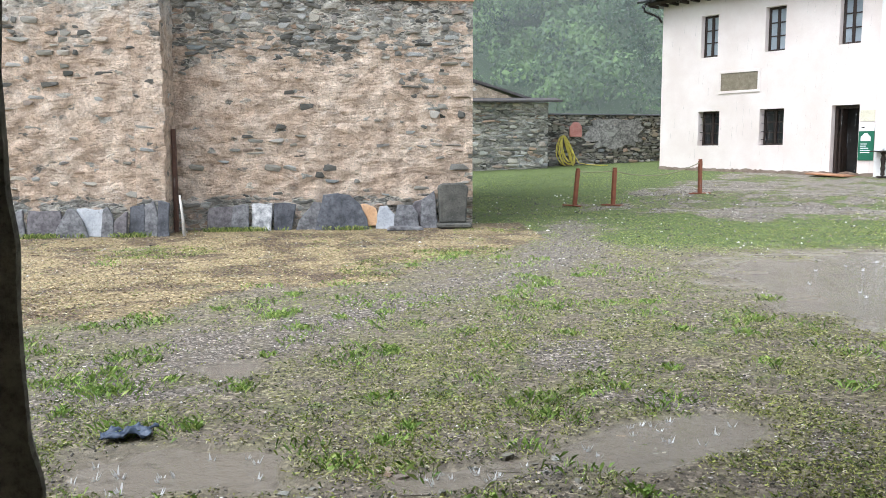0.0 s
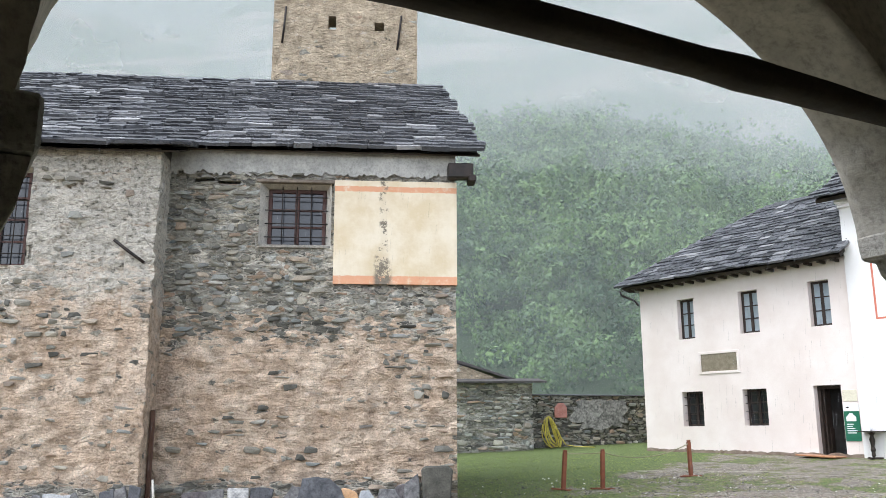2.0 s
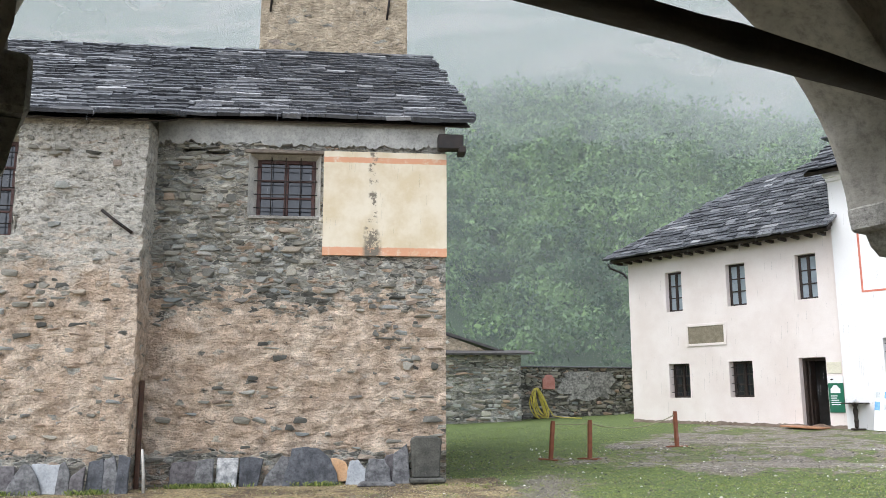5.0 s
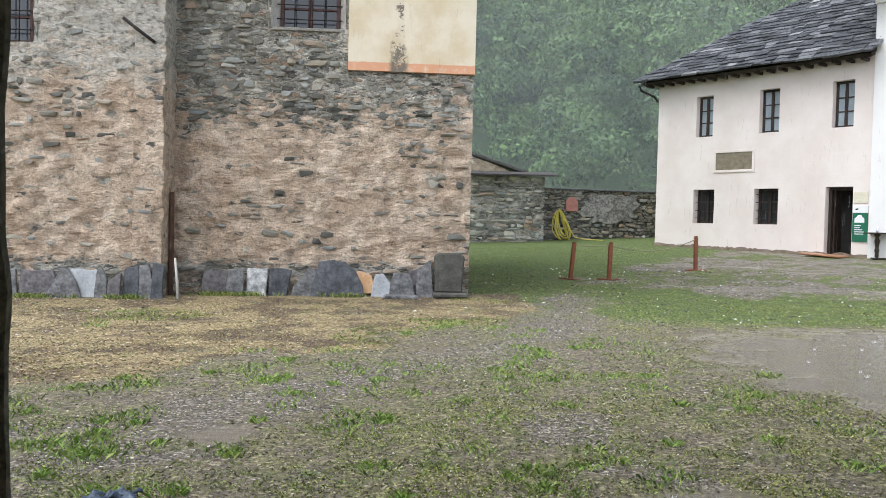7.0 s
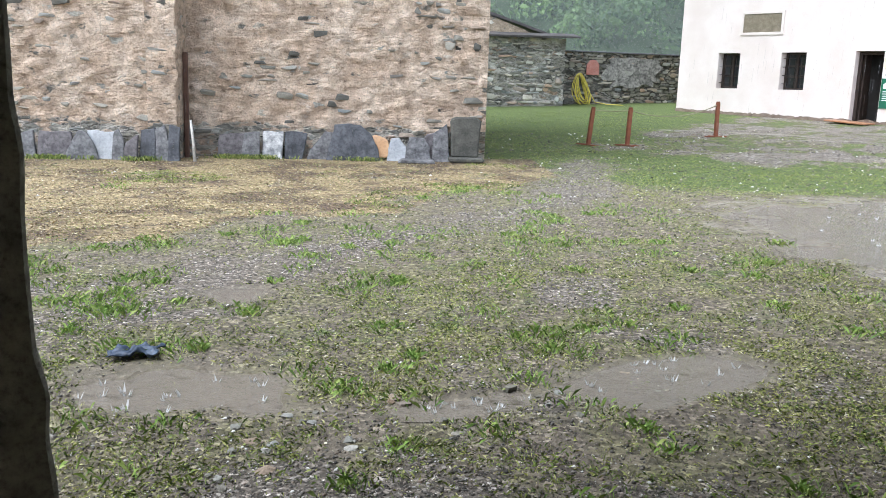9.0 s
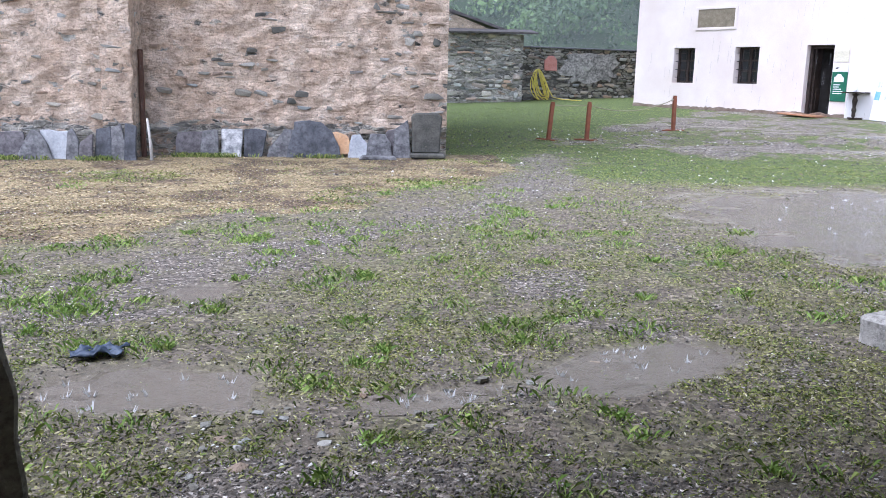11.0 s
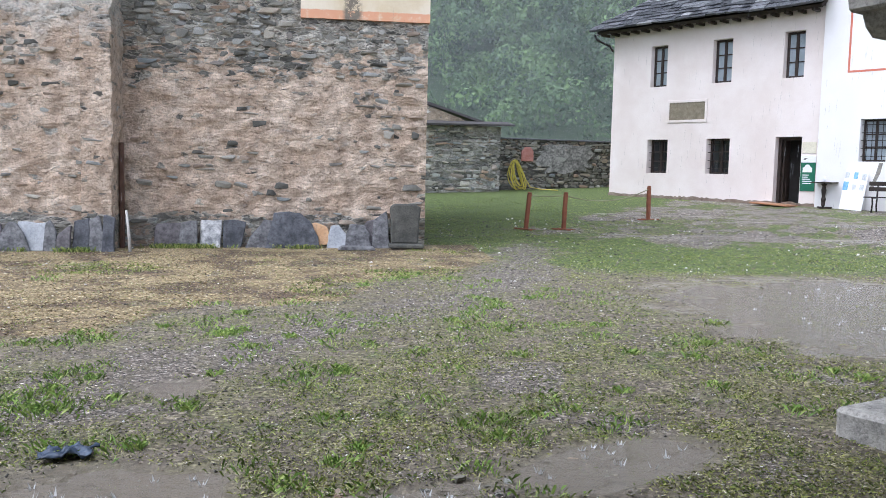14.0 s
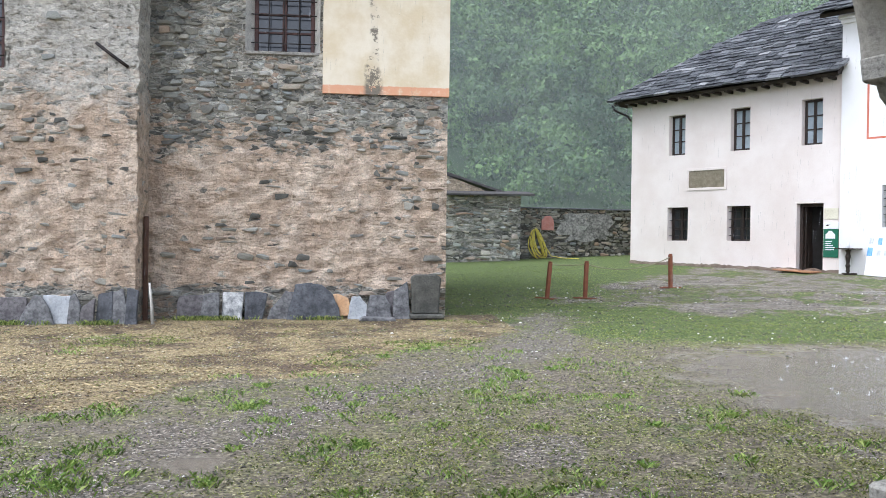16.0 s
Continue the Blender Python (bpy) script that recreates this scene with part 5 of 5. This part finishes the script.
c = at_house(-10.55, 0.5)
nb = empty("notice_board", pose(c.x, c.y, ground_at(c.x, c.y) + 0.02, -12, 3, rz), "white picture board leaning on the house wall", "board")
part("panel", boxes((-0.33, 0.33, 0.0, 0.03, 0.0, 1.22), bevel=0.006), M_WHITE, nb)
for i, (px, pz, w, h, mt) in enumerate([(-0.35, 1.05, 0.16, 0.18, M_GREYPRINT), (-0.02, 1.05, 0.16, 0.2, M_BLUE), (0.3, 1.02, 0.17, 0.2, M_GREYPRINT), (-0.35, 0.72, 0.2, 0.26, M_BLUE), (-0.02, 0.7, 0.15, 0.16, M_GREYPRINT), (0.28, 0.7, 0.17, 0.18, M_GREYPRINT)]):
    part("picture", boxes(((px - w / 2) * 0.75, (px + w / 2) * 0.75, -0.004, -0.001, pz - h / 2, pz + h / 2)), mt, nb)
c = at_house(-9.3, 0.5)
be = empty("garden_bench", pose(c.x, c.y, ground_at(c.x, c.y), 0, 0, rz), "dark slatted garden bench against the white wall", "bench")
for yy in (-0.38, -0.26, -0.14):
    part("seat_slat", boxes((-0.75, 0.75, yy, yy + 0.1, 0.43, 0.46), bevel=0.008), M_WOOD_DARK, be)
for zz in (0.62, 0.78):
    part("back_slat", boxes((-0.75, 0.75, 0.02, 0.05, zz, zz + 0.12), bevel=0.008), M_WOOD_DARK, be)
for xx in (-0.5, 0.5):
    part("side_frame", rod([(xx, -0.36, 0.0), (xx, -0.3, 0.25), (xx, -0.34, 0.42), (xx, 0.0, 0.42), (xx, 0.06, 0.9)], 0.025, 6), M_IRON, be)
    part("leg", rod([(xx, 0.02, 0.42), (xx, -0.02, 0.2), (xx, 0.04, 0.0)], 0.025, 6), M_IRON, be)
part("lost_plaster", prism([(-9.95, 2.2), (-9.84, 2.2), (-9.9, 1.9), (-10.12, 1.35), (-10.16, 1.5), (-10.02, 1.9)], -0.106, -0.098, 0), M_PORTICO, HO, "strip of fallen plaster under the window")

# barrier rope and hose
M_ROPE = plain("dull rope", (0.22, 0.2, 0.12), (0.32, 0.3, 0.2), 9, 0.8)


def sag(a, b, drop, n=14):
    a, b = Vector(a), Vector(b)
    return [a.lerp(b, i / n) - Vector((0, 0, drop * 4 * (i / n) * (1 - i / n))) for i in range(n + 1)]


tops = [Vector((x + 0.08 * (l > 0) * (l / 5), y, ground_at(x, y) + 0.84)) for x, y, l in PB]
rp = part("barrier_rope", rod(sag(tops[0], tops[1], 0.02)[:-1] + sag(tops[1], tops[2], 0.22), 0.013, 6), M_ROPE, None, "thin rope slung between the rusty posts")
tagged(rp, "", "rope")
M_HOSE = plain("yellow hose", (0.62, 0.52, 0.08), (0.72, 0.62, 0.14), 5, 0.45)
c0 = ya.lerp(yb, 0.155)
dirx = yw.normalized()
pts = []
for k in range(7):
    w, h = 0.1 + 0.055 * ((k * 3) % 7), 0.54 + 0.035 * ((k * 4) % 5)
    for i in range(24):
        t = i * math.tau / 24
        down = (1 - math.cos(t)) / 2
        lx = w * math.sin(t) * (0.55 + 0.6 * down) + 0.3 * down * down - 0.05 + 0.02 * math.sin(k * 2.3)
        pts.append((c0.x + dirx.x * lx + 0.02, c0.y - 0.12 - 0.014 * k + dirx.y * lx, 2.25 - 2 * h * down))
gz = ground_at(c0.x + 1, c0.y - 1)
pts += [(c0.x + 0.6, c0.y - 0.4, gz + 0.12), (c0.x + 1.0, c0.y - 0.7, gz + 0.05), (c0.x + 1.6, c0.y - 1.1, gz + 0.03)]
hose = rod(pts, 0.019, 6)
tagged(part("garden_hose", hose, M_HOSE, None, "yellow garden hose coiled on the dark yard wall"), "", "hose")
part("hose_peg", rod([(c0.x + 0.02, c0.y + 0.2, 2.18), (c0.x + 0.02, c0.y - 0.27, 2.2)], 0.02, 6), M_IRON, YW, m=YW.matrix_world.inverted())
nx = (ya.lerp(yb, 0.24))
ni = part("niche_panel", prism([(-0.27, 0), (0.27, 0), (0.27, 0.42), (0.12, 0.6), (-0.12, 0.6), (-0.27, 0.42)], -0.1, 0.1, 0.015), plain("faded red plaster", (0.38, 0.15, 0.12), (0.48, 0.24, 0.2), 6, 0.9), None, "faded red arched niche panel set in the yard wall", pose(nx.x, nx.y, 2.2, 0, 0, 9))
tagged(ni, "", "niche")

# blue rag at the puddle
bm = bmesh.new()
bmesh.ops.create_grid(bm, x_segments=22, y_segments=12, size=0.5)
for v in bm.verts:
    v.co.x *= 0.26
    v.co.y *= 0.15
    v.co.z = 0.03 + 0.045 * noise.noise(Vector((v.co.x * 22, v.co.y * 26, 3))) + 0.012 * noise.noise(Vector((v.co.x * 60, v.co.y * 60, 1)))
    v.co.x += 0.05 * noise.noise(Vector((v.co.y * 22, 0, 4)))
    v.co.y += 0.05 * noise.noise(Vector((v.co.x * 14, 5, 4)))
bmesh.ops.solidify(bm, geom=bm.faces[:], thickness=0.006)
for f in bm.faces:
    f.smooth = True
rg = part("rag", bm, plain("wet blue cloth", (0.02, 0.034, 0.065), (0.07, 0.1, 0.15), 12, 0.5), None, "crumpled wet blue cloth lying at the puddle's edge", pose(-1.37, 4.56, ground_at(-1.37, 4.56) + 0.01, 0, 0, 12))
tagged(rg, "", "rag")

# ---------------------------------------------------------------- ground cover
def sector(g, n, rmin, rmax, power=1.0):
    """Random points in the part of the yard that lies open before the portico, thicker near it."""
    az = np.radians(g.uniform(-27, 41, n))
    r = rmin * (rmax / rmin) ** (g.random(n) ** power)
    return r * np.sin(az), r * np.cos(az), r


def clear(x, y):
    church = ((x < 1.75) & (y > 16.2)) | ((x < -3.7) & (y > 15.45))
    ch, sh = math.cos(radians(54.5)), math.sin(radians(54.5))
    house = (x * sh + y * ch > HD - 0.1) & (x * ch - y * sh > -19.8)
    return ~(church | house) & (y < 34.2)


def blades(g, x, y, r, tall, wide, lean):
    n = len(x)
    z = ground_z(x, y) - 0.003
    a = g.uniform(0, math.tau, n)
    h = tall * g.uniform(0.5, 1.4, n)
    w = wide * np.maximum(1, r / 6.0)
    dx, dy = np.cos(a) * w, np.sin(a) * w
    b = g.uniform(0, math.tau, n)
    l = h * lean * g.uniform(0.3, 1.3, n)
    p0 = np.stack([x - dx, y - dy, z], 1)
    p1 = np.stack([x + dx, y + dy, z], 1)
    p2 = np.stack([x + np.cos(b) * l * 0.45 + dx * 0.6, y + np.sin(b) * l * 0.45 + dy * 0.6, z + h * 0.65], 1)
    p3 = np.stack([x + np.cos(b) * l, y + np.sin(b) * l, z + h * (1 - 0.25 * lean)], 1)
    v = np.stack([p0, p1, p2, p3], 1).reshape(-1, 3)
    k = np.arange(n)[:, None] * 4
    return v, np.concatenate([k + [0, 1, 2], k + [0, 2, 3]])


def leaf_mat(name, stops, rough=0.55):
    q = Mat(name, rough)
    c = q.mix(0.5, q.ramp(q.island(), stops), q.ramp(q.noise(1.3, 4), [(0.3, (0.6, 0.6, 0.6)), (0.7, (1.2, 1.2, 1.2))]), "MULTIPLY")
    return q.done(c)


M_GRASS = leaf_mat("grass", [(0.0, (0.04, 0.07, 0.015)), (0.35, (0.14, 0.2, 0.04)), (0.75, (0.3, 0.37, 0.085)), (1.0, (0.46, 0.46, 0.17))])
M_TURF = leaf_mat("thin turf", [(0.0, (0.05, 0.055, 0.018)), (0.35, (0.2, 0.23, 0.055)), (0.7, (0.4, 0.42, 0.11)), (0.9, (0.5, 0.46, 0.22)), (1.0, (0.7, 0.68, 0.5))])
M_STRAW = leaf_mat("straw", [(0.0, (0.08, 0.055, 0.03)), (0.3, (0.28, 0.2, 0.1)), (0.62, (0.46, 0.37, 0.19)), (0.78, (0.2, 0.25, 0.07)), (0.92, (0.56, 0.49, 0.3)), (1.0, (0.75, 0.7, 0.55))])

g = np.random.default_rng(31)
# fresh tufts
x, y, r = sector(g, 16000, 2.7, 32)
dry, gra, gre, wet = zones(x, y)
tuft = smooth(wave(x, y, 1.1, 77), 0.0, 0.55)
keep = (g.random(len(x)) < np.clip(gre * 1.0 + 0.08 * (1 - dry) + 0.3 * tuft * (1 - dry), 0, 1) * (1 - 0.95 * wet) * (1 - 0.75 * gra)) & clear(x, y)
cx, cy, cr = x[keep], y[keep], r[keep]
k = 18
sx = np.repeat(cx, k) + g.normal(0, 1, len(cx) * k) * 0.035 * np.repeat(np.maximum(1, cr / 4), k)
sy = np.repeat(cy, k) + g.normal(0, 1, len(cx) * k) * 0.035 * np.repeat(np.maximum(1, cr / 4), k)
v, f = blades(g, sx, sy, np.repeat(cr, k), 0.02, 0.0028, 1.2)
tagged(part("grass", fast_mesh("grass", v, f), M_GRASS, kind="stuff"), "wet green grass in thin patches over the gravel", "grass")
# bright tufts
x, y, r = sector(g, 1000, 2.8, 13)
dry, gra, gre, wet = zones(x, y)
lush = np.exp(-((x + 1.9) ** 2 / 0.7 + (y - 6.1) ** 2 / 1.1)) + 0.8 * np.exp(-((x + 0.4) ** 2 / 1.2 + (y - 7.9) ** 2 / 0.8)) + np.exp(-((x - 1.4) ** 2 / 0.8 + (y - 12.0) ** 2 / 0.5)) + 0.35 * np.exp(-((x + 0.9) ** 2 / 0.8 + (y - 3.3) ** 2 / 0.06))
keep = (g.random(len(x)) < 0.12 + 0.4 * smooth(wave(x, y, 0.8, 61), 0.0, 0.5) + 0.9 * lush) & ((dry < 0.6) | (lush > 0.5)) & (wet < 0.4) & (g.random(len(x)) < 0.3 + 0.7 * smooth(y - 0.35 * x, 3.4, 5.0))
k = 60
rep_x, rep_y, rep_r = np.repeat(x[keep], k), np.repeat(y[keep], k), np.repeat(r[keep], k)
spread = np.repeat(g.uniform(0.025, 0.1, keep.sum()), k) * np.maximum(1, rep_r / 6)
v, f = blades(g, rep_x + g.normal(0, 1, len(rep_x)) * spread, rep_y + g.normal(0, 1, len(rep_x)) * spread, rep_r, 0.046, 0.0034, 0.9)
tagged(part("grass_tufts", fast_mesh("grass_tufts", v, f), leaf_mat("bright grass", [(0.0, (0.09, 0.17, 0.03)), (0.5, (0.22, 0.36, 0.07)), (1.0, (0.42, 0.5, 0.15))]), kind="stuff"), "bright green tufts of grass and clover in the gravel", "grass")
# short turf and litter between
x, y, r = sector(g, 340000, 2.7, 24)
dry, gra, gre, wet = zones(x, y)
keep = (g.random(len(x)) < (1 - dry) * (1 - 0.97 * wet) * (1 - 0.85 * gra) * (0.12 + 0.88 * smooth(wave(x, y, 0.9, 51) + 0.7 * wave(x, y, 3.1, 53), -0.25, 0.35)) * np.maximum(0.22 + 0.78 * smooth(x - 0.12 * (y - 5), -1.0, 0.9), 0.55 * (1 - smooth(y, 3.4, 4.0))) * (1 - 0.4 * (1 - smooth(y, 3.2, 4.4)))) & clear(x, y)
v, f = blades(g, x[keep], y[keep], r[keep], 0.014, 0.0036, 1.5)
tagged(part("turf", fast_mesh("turf", v, f), M_TURF, kind="stuff"), "trodden short turf mixed with dead stalks", "turf")
# straw-coloured turf before the church
x, y, r = sector(g, 200000, 5.5, 17)
dry, gra, gre, wet = zones(x, y)
keep = (g.random(len(x)) < dry * (0.45 + 0.5 * smooth(wave(x, y, 1.2, 91), -0.3, 0.3))) & clear(x, y)
v, f = blades(g, x[keep], y[keep], r[keep], 0.015, 0.003, 2.2)
tagged(part("dry_turf", fast_mesh("dry_turf", v, f), M_STRAW, kind="stuff"), "straw-yellow matted grass before the church wall", "turf")
x, y, r = sector(g, 9000, 7, 16)
dry, gra, gre, wet = zones(x, y)
keep = (g.random(len(x)) < dry * smooth(wave(x, y, 0.55, 14), 0.12, 0.4)) & clear(x, y)
rep_x, rep_y, rep_r = np.repeat(x[keep], 10), np.repeat(y[keep], 10), np.repeat(r[keep], 10)
v, f = blades(g, rep_x + g.normal(0, 0.05, len(rep_x)), rep_y + g.normal(0, 0.05, len(rep_x)), rep_r, 0.03, 0.003, 1.0)
tagged(part("fresh_grass", fast_mesh("fresh_grass", v, f), M_GRASS, kind="stuff"), "patches of fresh green in the dry turf", "grass")
# grass at the wall foot
x = g.uniform(-7.5, 1.9, 5200)
y = np.where(x < -3.75, 15.3, 16.1) - np.abs(g.normal(0, 0.08, len(x)))
keep = g.random(len(x)) < smooth(wave(x, y * 0, 1.6, 5), -0.3, 0.5)
v, f = blades(g, x[keep], y[keep], np.full(keep.sum(), 14.0), 0.085, 0.003, 0.6)
tagged(part("wall_grass", fast_mesh("wall_grass", v, f), M_GRASS, kind="stuff"), "green grass growing along the foot of the wall", "grass")

# gravel
PEB = np.array([(1, 0, 0), (-0.9, 0.1, 0), (0.1, 0.8, 0), (0, -0.8, 0.05), (0.1, 0, 0.6), (0, 0.1, -0.5)])
PEBF = np.array([(0, 2, 4), (2, 1, 4), (1, 3, 4), (3, 0, 4), (2, 0, 5), (1, 2, 5), (3, 1, 5), (0, 3, 5)])


def pebbles(g, x, y, size):
    n = len(x)
    a = g.uniform(0, math.tau, n)
    P = PEB[None] * (1 + 0.25 * g.normal(0, 1, (n, 6, 1))) * size[:, None, None]
    c, s = np.cos(a)[:, None], np.sin(a)[:, None]
    z = ground_z(x, y)
    v = np.stack([P[:, :, 0] * c - P[:, :, 1] * s + x[:, None], P[:, :, 0] * s + P[:, :, 1] * c + y[:, None], P[:, :, 2] + z[:, None] + 0.1 * size[:, None]], 2)
    f = PEBF[None] + (np.arange(n) * 6)[:, None, None]
    return v.reshape(-1, 3), f.reshape(-1, 3)


M_PEBBLE = stuff_mat("gravel stones", [(0.0, (0.045, 0.042, 0.037)), (0.4, (0.125, 0.115, 0.1)), (0.7, (0.22, 0.2, 0.172)), (0.86, (0.26, 0.2, 0.15)), (0.93, (0.5, 0.48, 0.45)), (1.0, (0.85, 0.84, 0.82))], 0.5, 30)
x, y, r = sector(g, 150000, 2.7, 24)
dry, gra, gre, wet = zones(x, y)
keep = (g.random(len(x)) < np.clip(gra * 0.55 + 0.34, 0, 1) * (1 - 0.75 * dry) * (1 - 0.75 * wet)) & clear(x, y)
size = (0.0035 + 0.011 * g.random(keep.sum()) ** 5) * np.maximum(1, r[keep] / 7)
v, f = pebbles(g, x[keep], y[keep], size)
tagged(part("gravel", fast_mesh("gravel", v, f), M_PEBBLE, kind="stuff"), "wet grey gravel strewn over the courtyard", "gravel")
# larger stones trodden into the soil near the portico
rnd = random.Random(8)
for i in range(46):
    s = rnd.uniform(0.8, 3.6)
    d = rnd.uniform(0.12, 0.75)
    p = PM @ Vector((s, PO + d, 0))
    w = rnd.uniform(0.035, 0.1)
    o = new("cobble", VARIANTS[i % 10])
    o.matrix_basis = pose(p.x, p.y, ground_at(p.x, p.y) - 0.004, 0, 0, rnd.uniform(0, 180)) @ Matrix.Diagonal((w, w * 0.7, 0.04, 1))
    tagged(o, "smooth grey cobble sunk in the muddy ground", "cobble", "cobbles by the portico")

# ---------------------------------------------------------------- stones of the walls
def face_stones(parent, x0, x1, z0, z1, density, avoid, seed, y=-0.03, limit=300, small=1.0, meshes=VARIANTS, rest=M_STONES):
    """Flat rubble stones in rough courses, proud of the wall's face."""
    rnd = random.Random(seed)
    items = []
    z = z0
    while z < z1:
        h = rnd.choice((0.7, 1.0, 1.0, 1.5)) * rnd.uniform(0.055, 0.12) * small
        x = x0 + rnd.uniform(0, 0.2)
        while x < x1 - 0.1:
            w = rnd.choice((0.7, 1.0, 1.0, 1.35)) * rnd.uniform(0.12, 0.36) * small
            cx, cz = x + w / 2, z + h / 2 + rnd.uniform(-0.02, 0.02)
            if cx + w / 2 < x1 and rnd.random() < density(cx, cz) and not any(a - w / 2 < cx < b + w / 2 and c - h / 2 < cz < d + h / 2 for a, b, c, d in avoid):
                dep = rnd.uniform(0.08, 0.13)
                m = pose(cx, y + rnd.uniform(-0.005, 0.05) - (0.012 if cz > 3.5 else 0.002), cz, 0, rnd.uniform(-7, 7), rnd.uniform(-5, 5)) @ Matrix.Diagonal((w, dep, h * rnd.uniform(0.9, 1.15), 1))
                items.append((rnd.randrange(10), m))
            x += w + rnd.uniform(0.01, 0.05)
        z += h + rnd.uniform(0.0, 0.02)
    rnd.shuffle(items)
    for k, m in items[:limit]:
        o = new("stone", meshes[k])
        o.parent = parent
        o.matrix_basis = m
    if items[limit:]:
        joined("stonework", items[limit:], rest, parent)


def main_density(x, z):
    n = noise.noise(Vector((x * 1.2, 4, z * 1.2)))
    if z > 3.5 + 0.5 * n + (0.5 if x > -0.5 else 0.0):
        return 0.66 + 0.5 * n
    return 0.1 + 0.3 * noise.noise(Vector((x * 0.7, 8, z * 0.9))) + (0.1 if x > 0.5 else 0.0)


def side_density(x, z):
    n = noise.noise(Vector((x * 1.1, 14, z * 1.1)))
    return 0.1 + 0.28 * n + (0.18 if x < -5.2 and z > 3 else 0)


face_stones(main_wall, -3.8, 1.7, 0.55, 6.55, main_density, [(-2.2, -0.68, 5.0, 6.5), (-0.72, 1.8, 4.3, 6.6)], 3)
face_stones(side_wall, -8.2, -3.88, 0.55, 6.5, side_density, [(-7.45, -6.0, 4.4, 6.5)], 4)
def yard(x, z):
    if 2.05 < x < 4.55 and z > 1.75:
        return 0.08
    return 0.6 + 0.5 * noise.noise(Vector((x * 0.8, 2, z * 0.8)))


def shed_density(x, z):
    return 0.6 + 0.3 * noise.noise(Vector((x, 7, z)))


face_stones(shed_wall, 1.6, 6.6, 0.95, 3.4, shed_density, [], 8, -0.05, 300, 1.5, PALE, M_PALE_RUBBLES)
face_stones(YW, 0.0, yw.length, 1.0, 3.05, yard, [], 6, -0.05, 300, 1.4)

rnd = random.Random(19)
rim = []
for i in range(40):
    t = i * math.tau / 40
    k = 0.95 + 0.5 * noise.noise(Vector((math.cos(t) * 2.5, math.sin(t) * 2.5, 4))) + rnd.uniform(-0.04, 0.04)
    rim.append((3.3 + 1.2 * k * math.copysign(abs(math.cos(t)) ** 0.7, math.cos(t)), 2.36 + 0.62 * k * math.copysign(abs(math.sin(t)) ** 0.7, math.sin(t))))
part("plaster_patch", prism(rim, -0.085, 0.0, 0), plain("grey wall plaster", (0.12, 0.118, 0.11), (0.36, 0.35, 0.325), 6, 0.9, 12, 1.0, 0, 0.7), YW, "patch of old grey plaster on the yard wall")

# rain: splashes on the puddles and thin falling streaks
q = Mat("rain drops", 0.2, 0, 0.5)
q.b.inputs["Alpha"].default_value = 0.1
M_RAIN = q.done((0.9, 0.93, 0.95))
q = Mat("splash water", 0.15, 0, 0.5)
q.b.inputs["Alpha"].default_value = 0.45
M_SPLASH = q.done((0.9, 0.92, 0.93))
g = np.random.default_rng(77)
x, y, r = sector(g, 1700, 4.0, 30, 0.8)
keep = clear(x, y)
x, y, r = x[keep], y[keep], r[keep]
z = ground_z(x, y) + g.uniform(0.1, 9.0, len(x)) * np.minimum(1, r / 14)
h, w = g.uniform(0.05, 0.2, len(x)) * r / 14, 0.0011 * r / 4
v = np.stack([np.stack([x - w, y, z], 1), np.stack([x + w, y, z], 1), np.stack([x + w + 0.06 * h, y, z + h], 1), np.stack([x - w + 0.06 * h, y, z + h], 1)], 1).reshape(-1, 3)
o = part("rain", fast_mesh("rain", v, np.arange(len(v)).reshape(-1, 4)), M_RAIN, kind="stuff")
o.visible_shadow = False
tagged(o, "thin streaks of falling rain over the yard", "rain")
vs, fs = [], []
for p in PUDDLES[:4]:
    for i in range(int(26 * min(2.0, p[2] * p[3]) + 8)):
        a, d = g.uniform(0, math.tau), math.sqrt(g.random()) * 0.75
        ex, ey = p[2] * d * math.cos(a), p[3] * d * math.sin(a)
        t = radians(p[4])
        cx, cy, cz = p[0] + ex * math.cos(t) - ey * math.sin(t), p[1] + ex * math.sin(t) + ey * math.cos(t), puddle_level(p) - 0.004
        for k in range(5):
            b = g.uniform(0, math.tau)
            s, hh = g.uniform(0.003, 0.008), g.uniform(0.012, 0.045)
            dx, dy = math.cos(b), math.sin(b)
            n0 = len(vs)
            vs += [(cx + dx * 0.012 - dy * s, cy + dy * 0.012 + dx * s, cz), (cx + dx * 0.012 + dy * s, cy + dy * 0.012 - dx * s, cz), (cx + dx * (0.012 + s), cy + dy * (0.012 + s), cz), (cx + dx * (0.015 + hh * 0.5), cy + dy * (0.015 + hh * 0.5), cz + hh)]
            fs += [(n0, n0 + 1, n0 + 3), (n0 + 1, n0 + 2, n0 + 3), (n0 + 2, n0, n0 + 3)]
tagged(part("splashes", mesh_of(vs, fs, "splashes"), M_SPLASH, kind="stuff"), "small splashes of raindrops on the puddles", "splash")
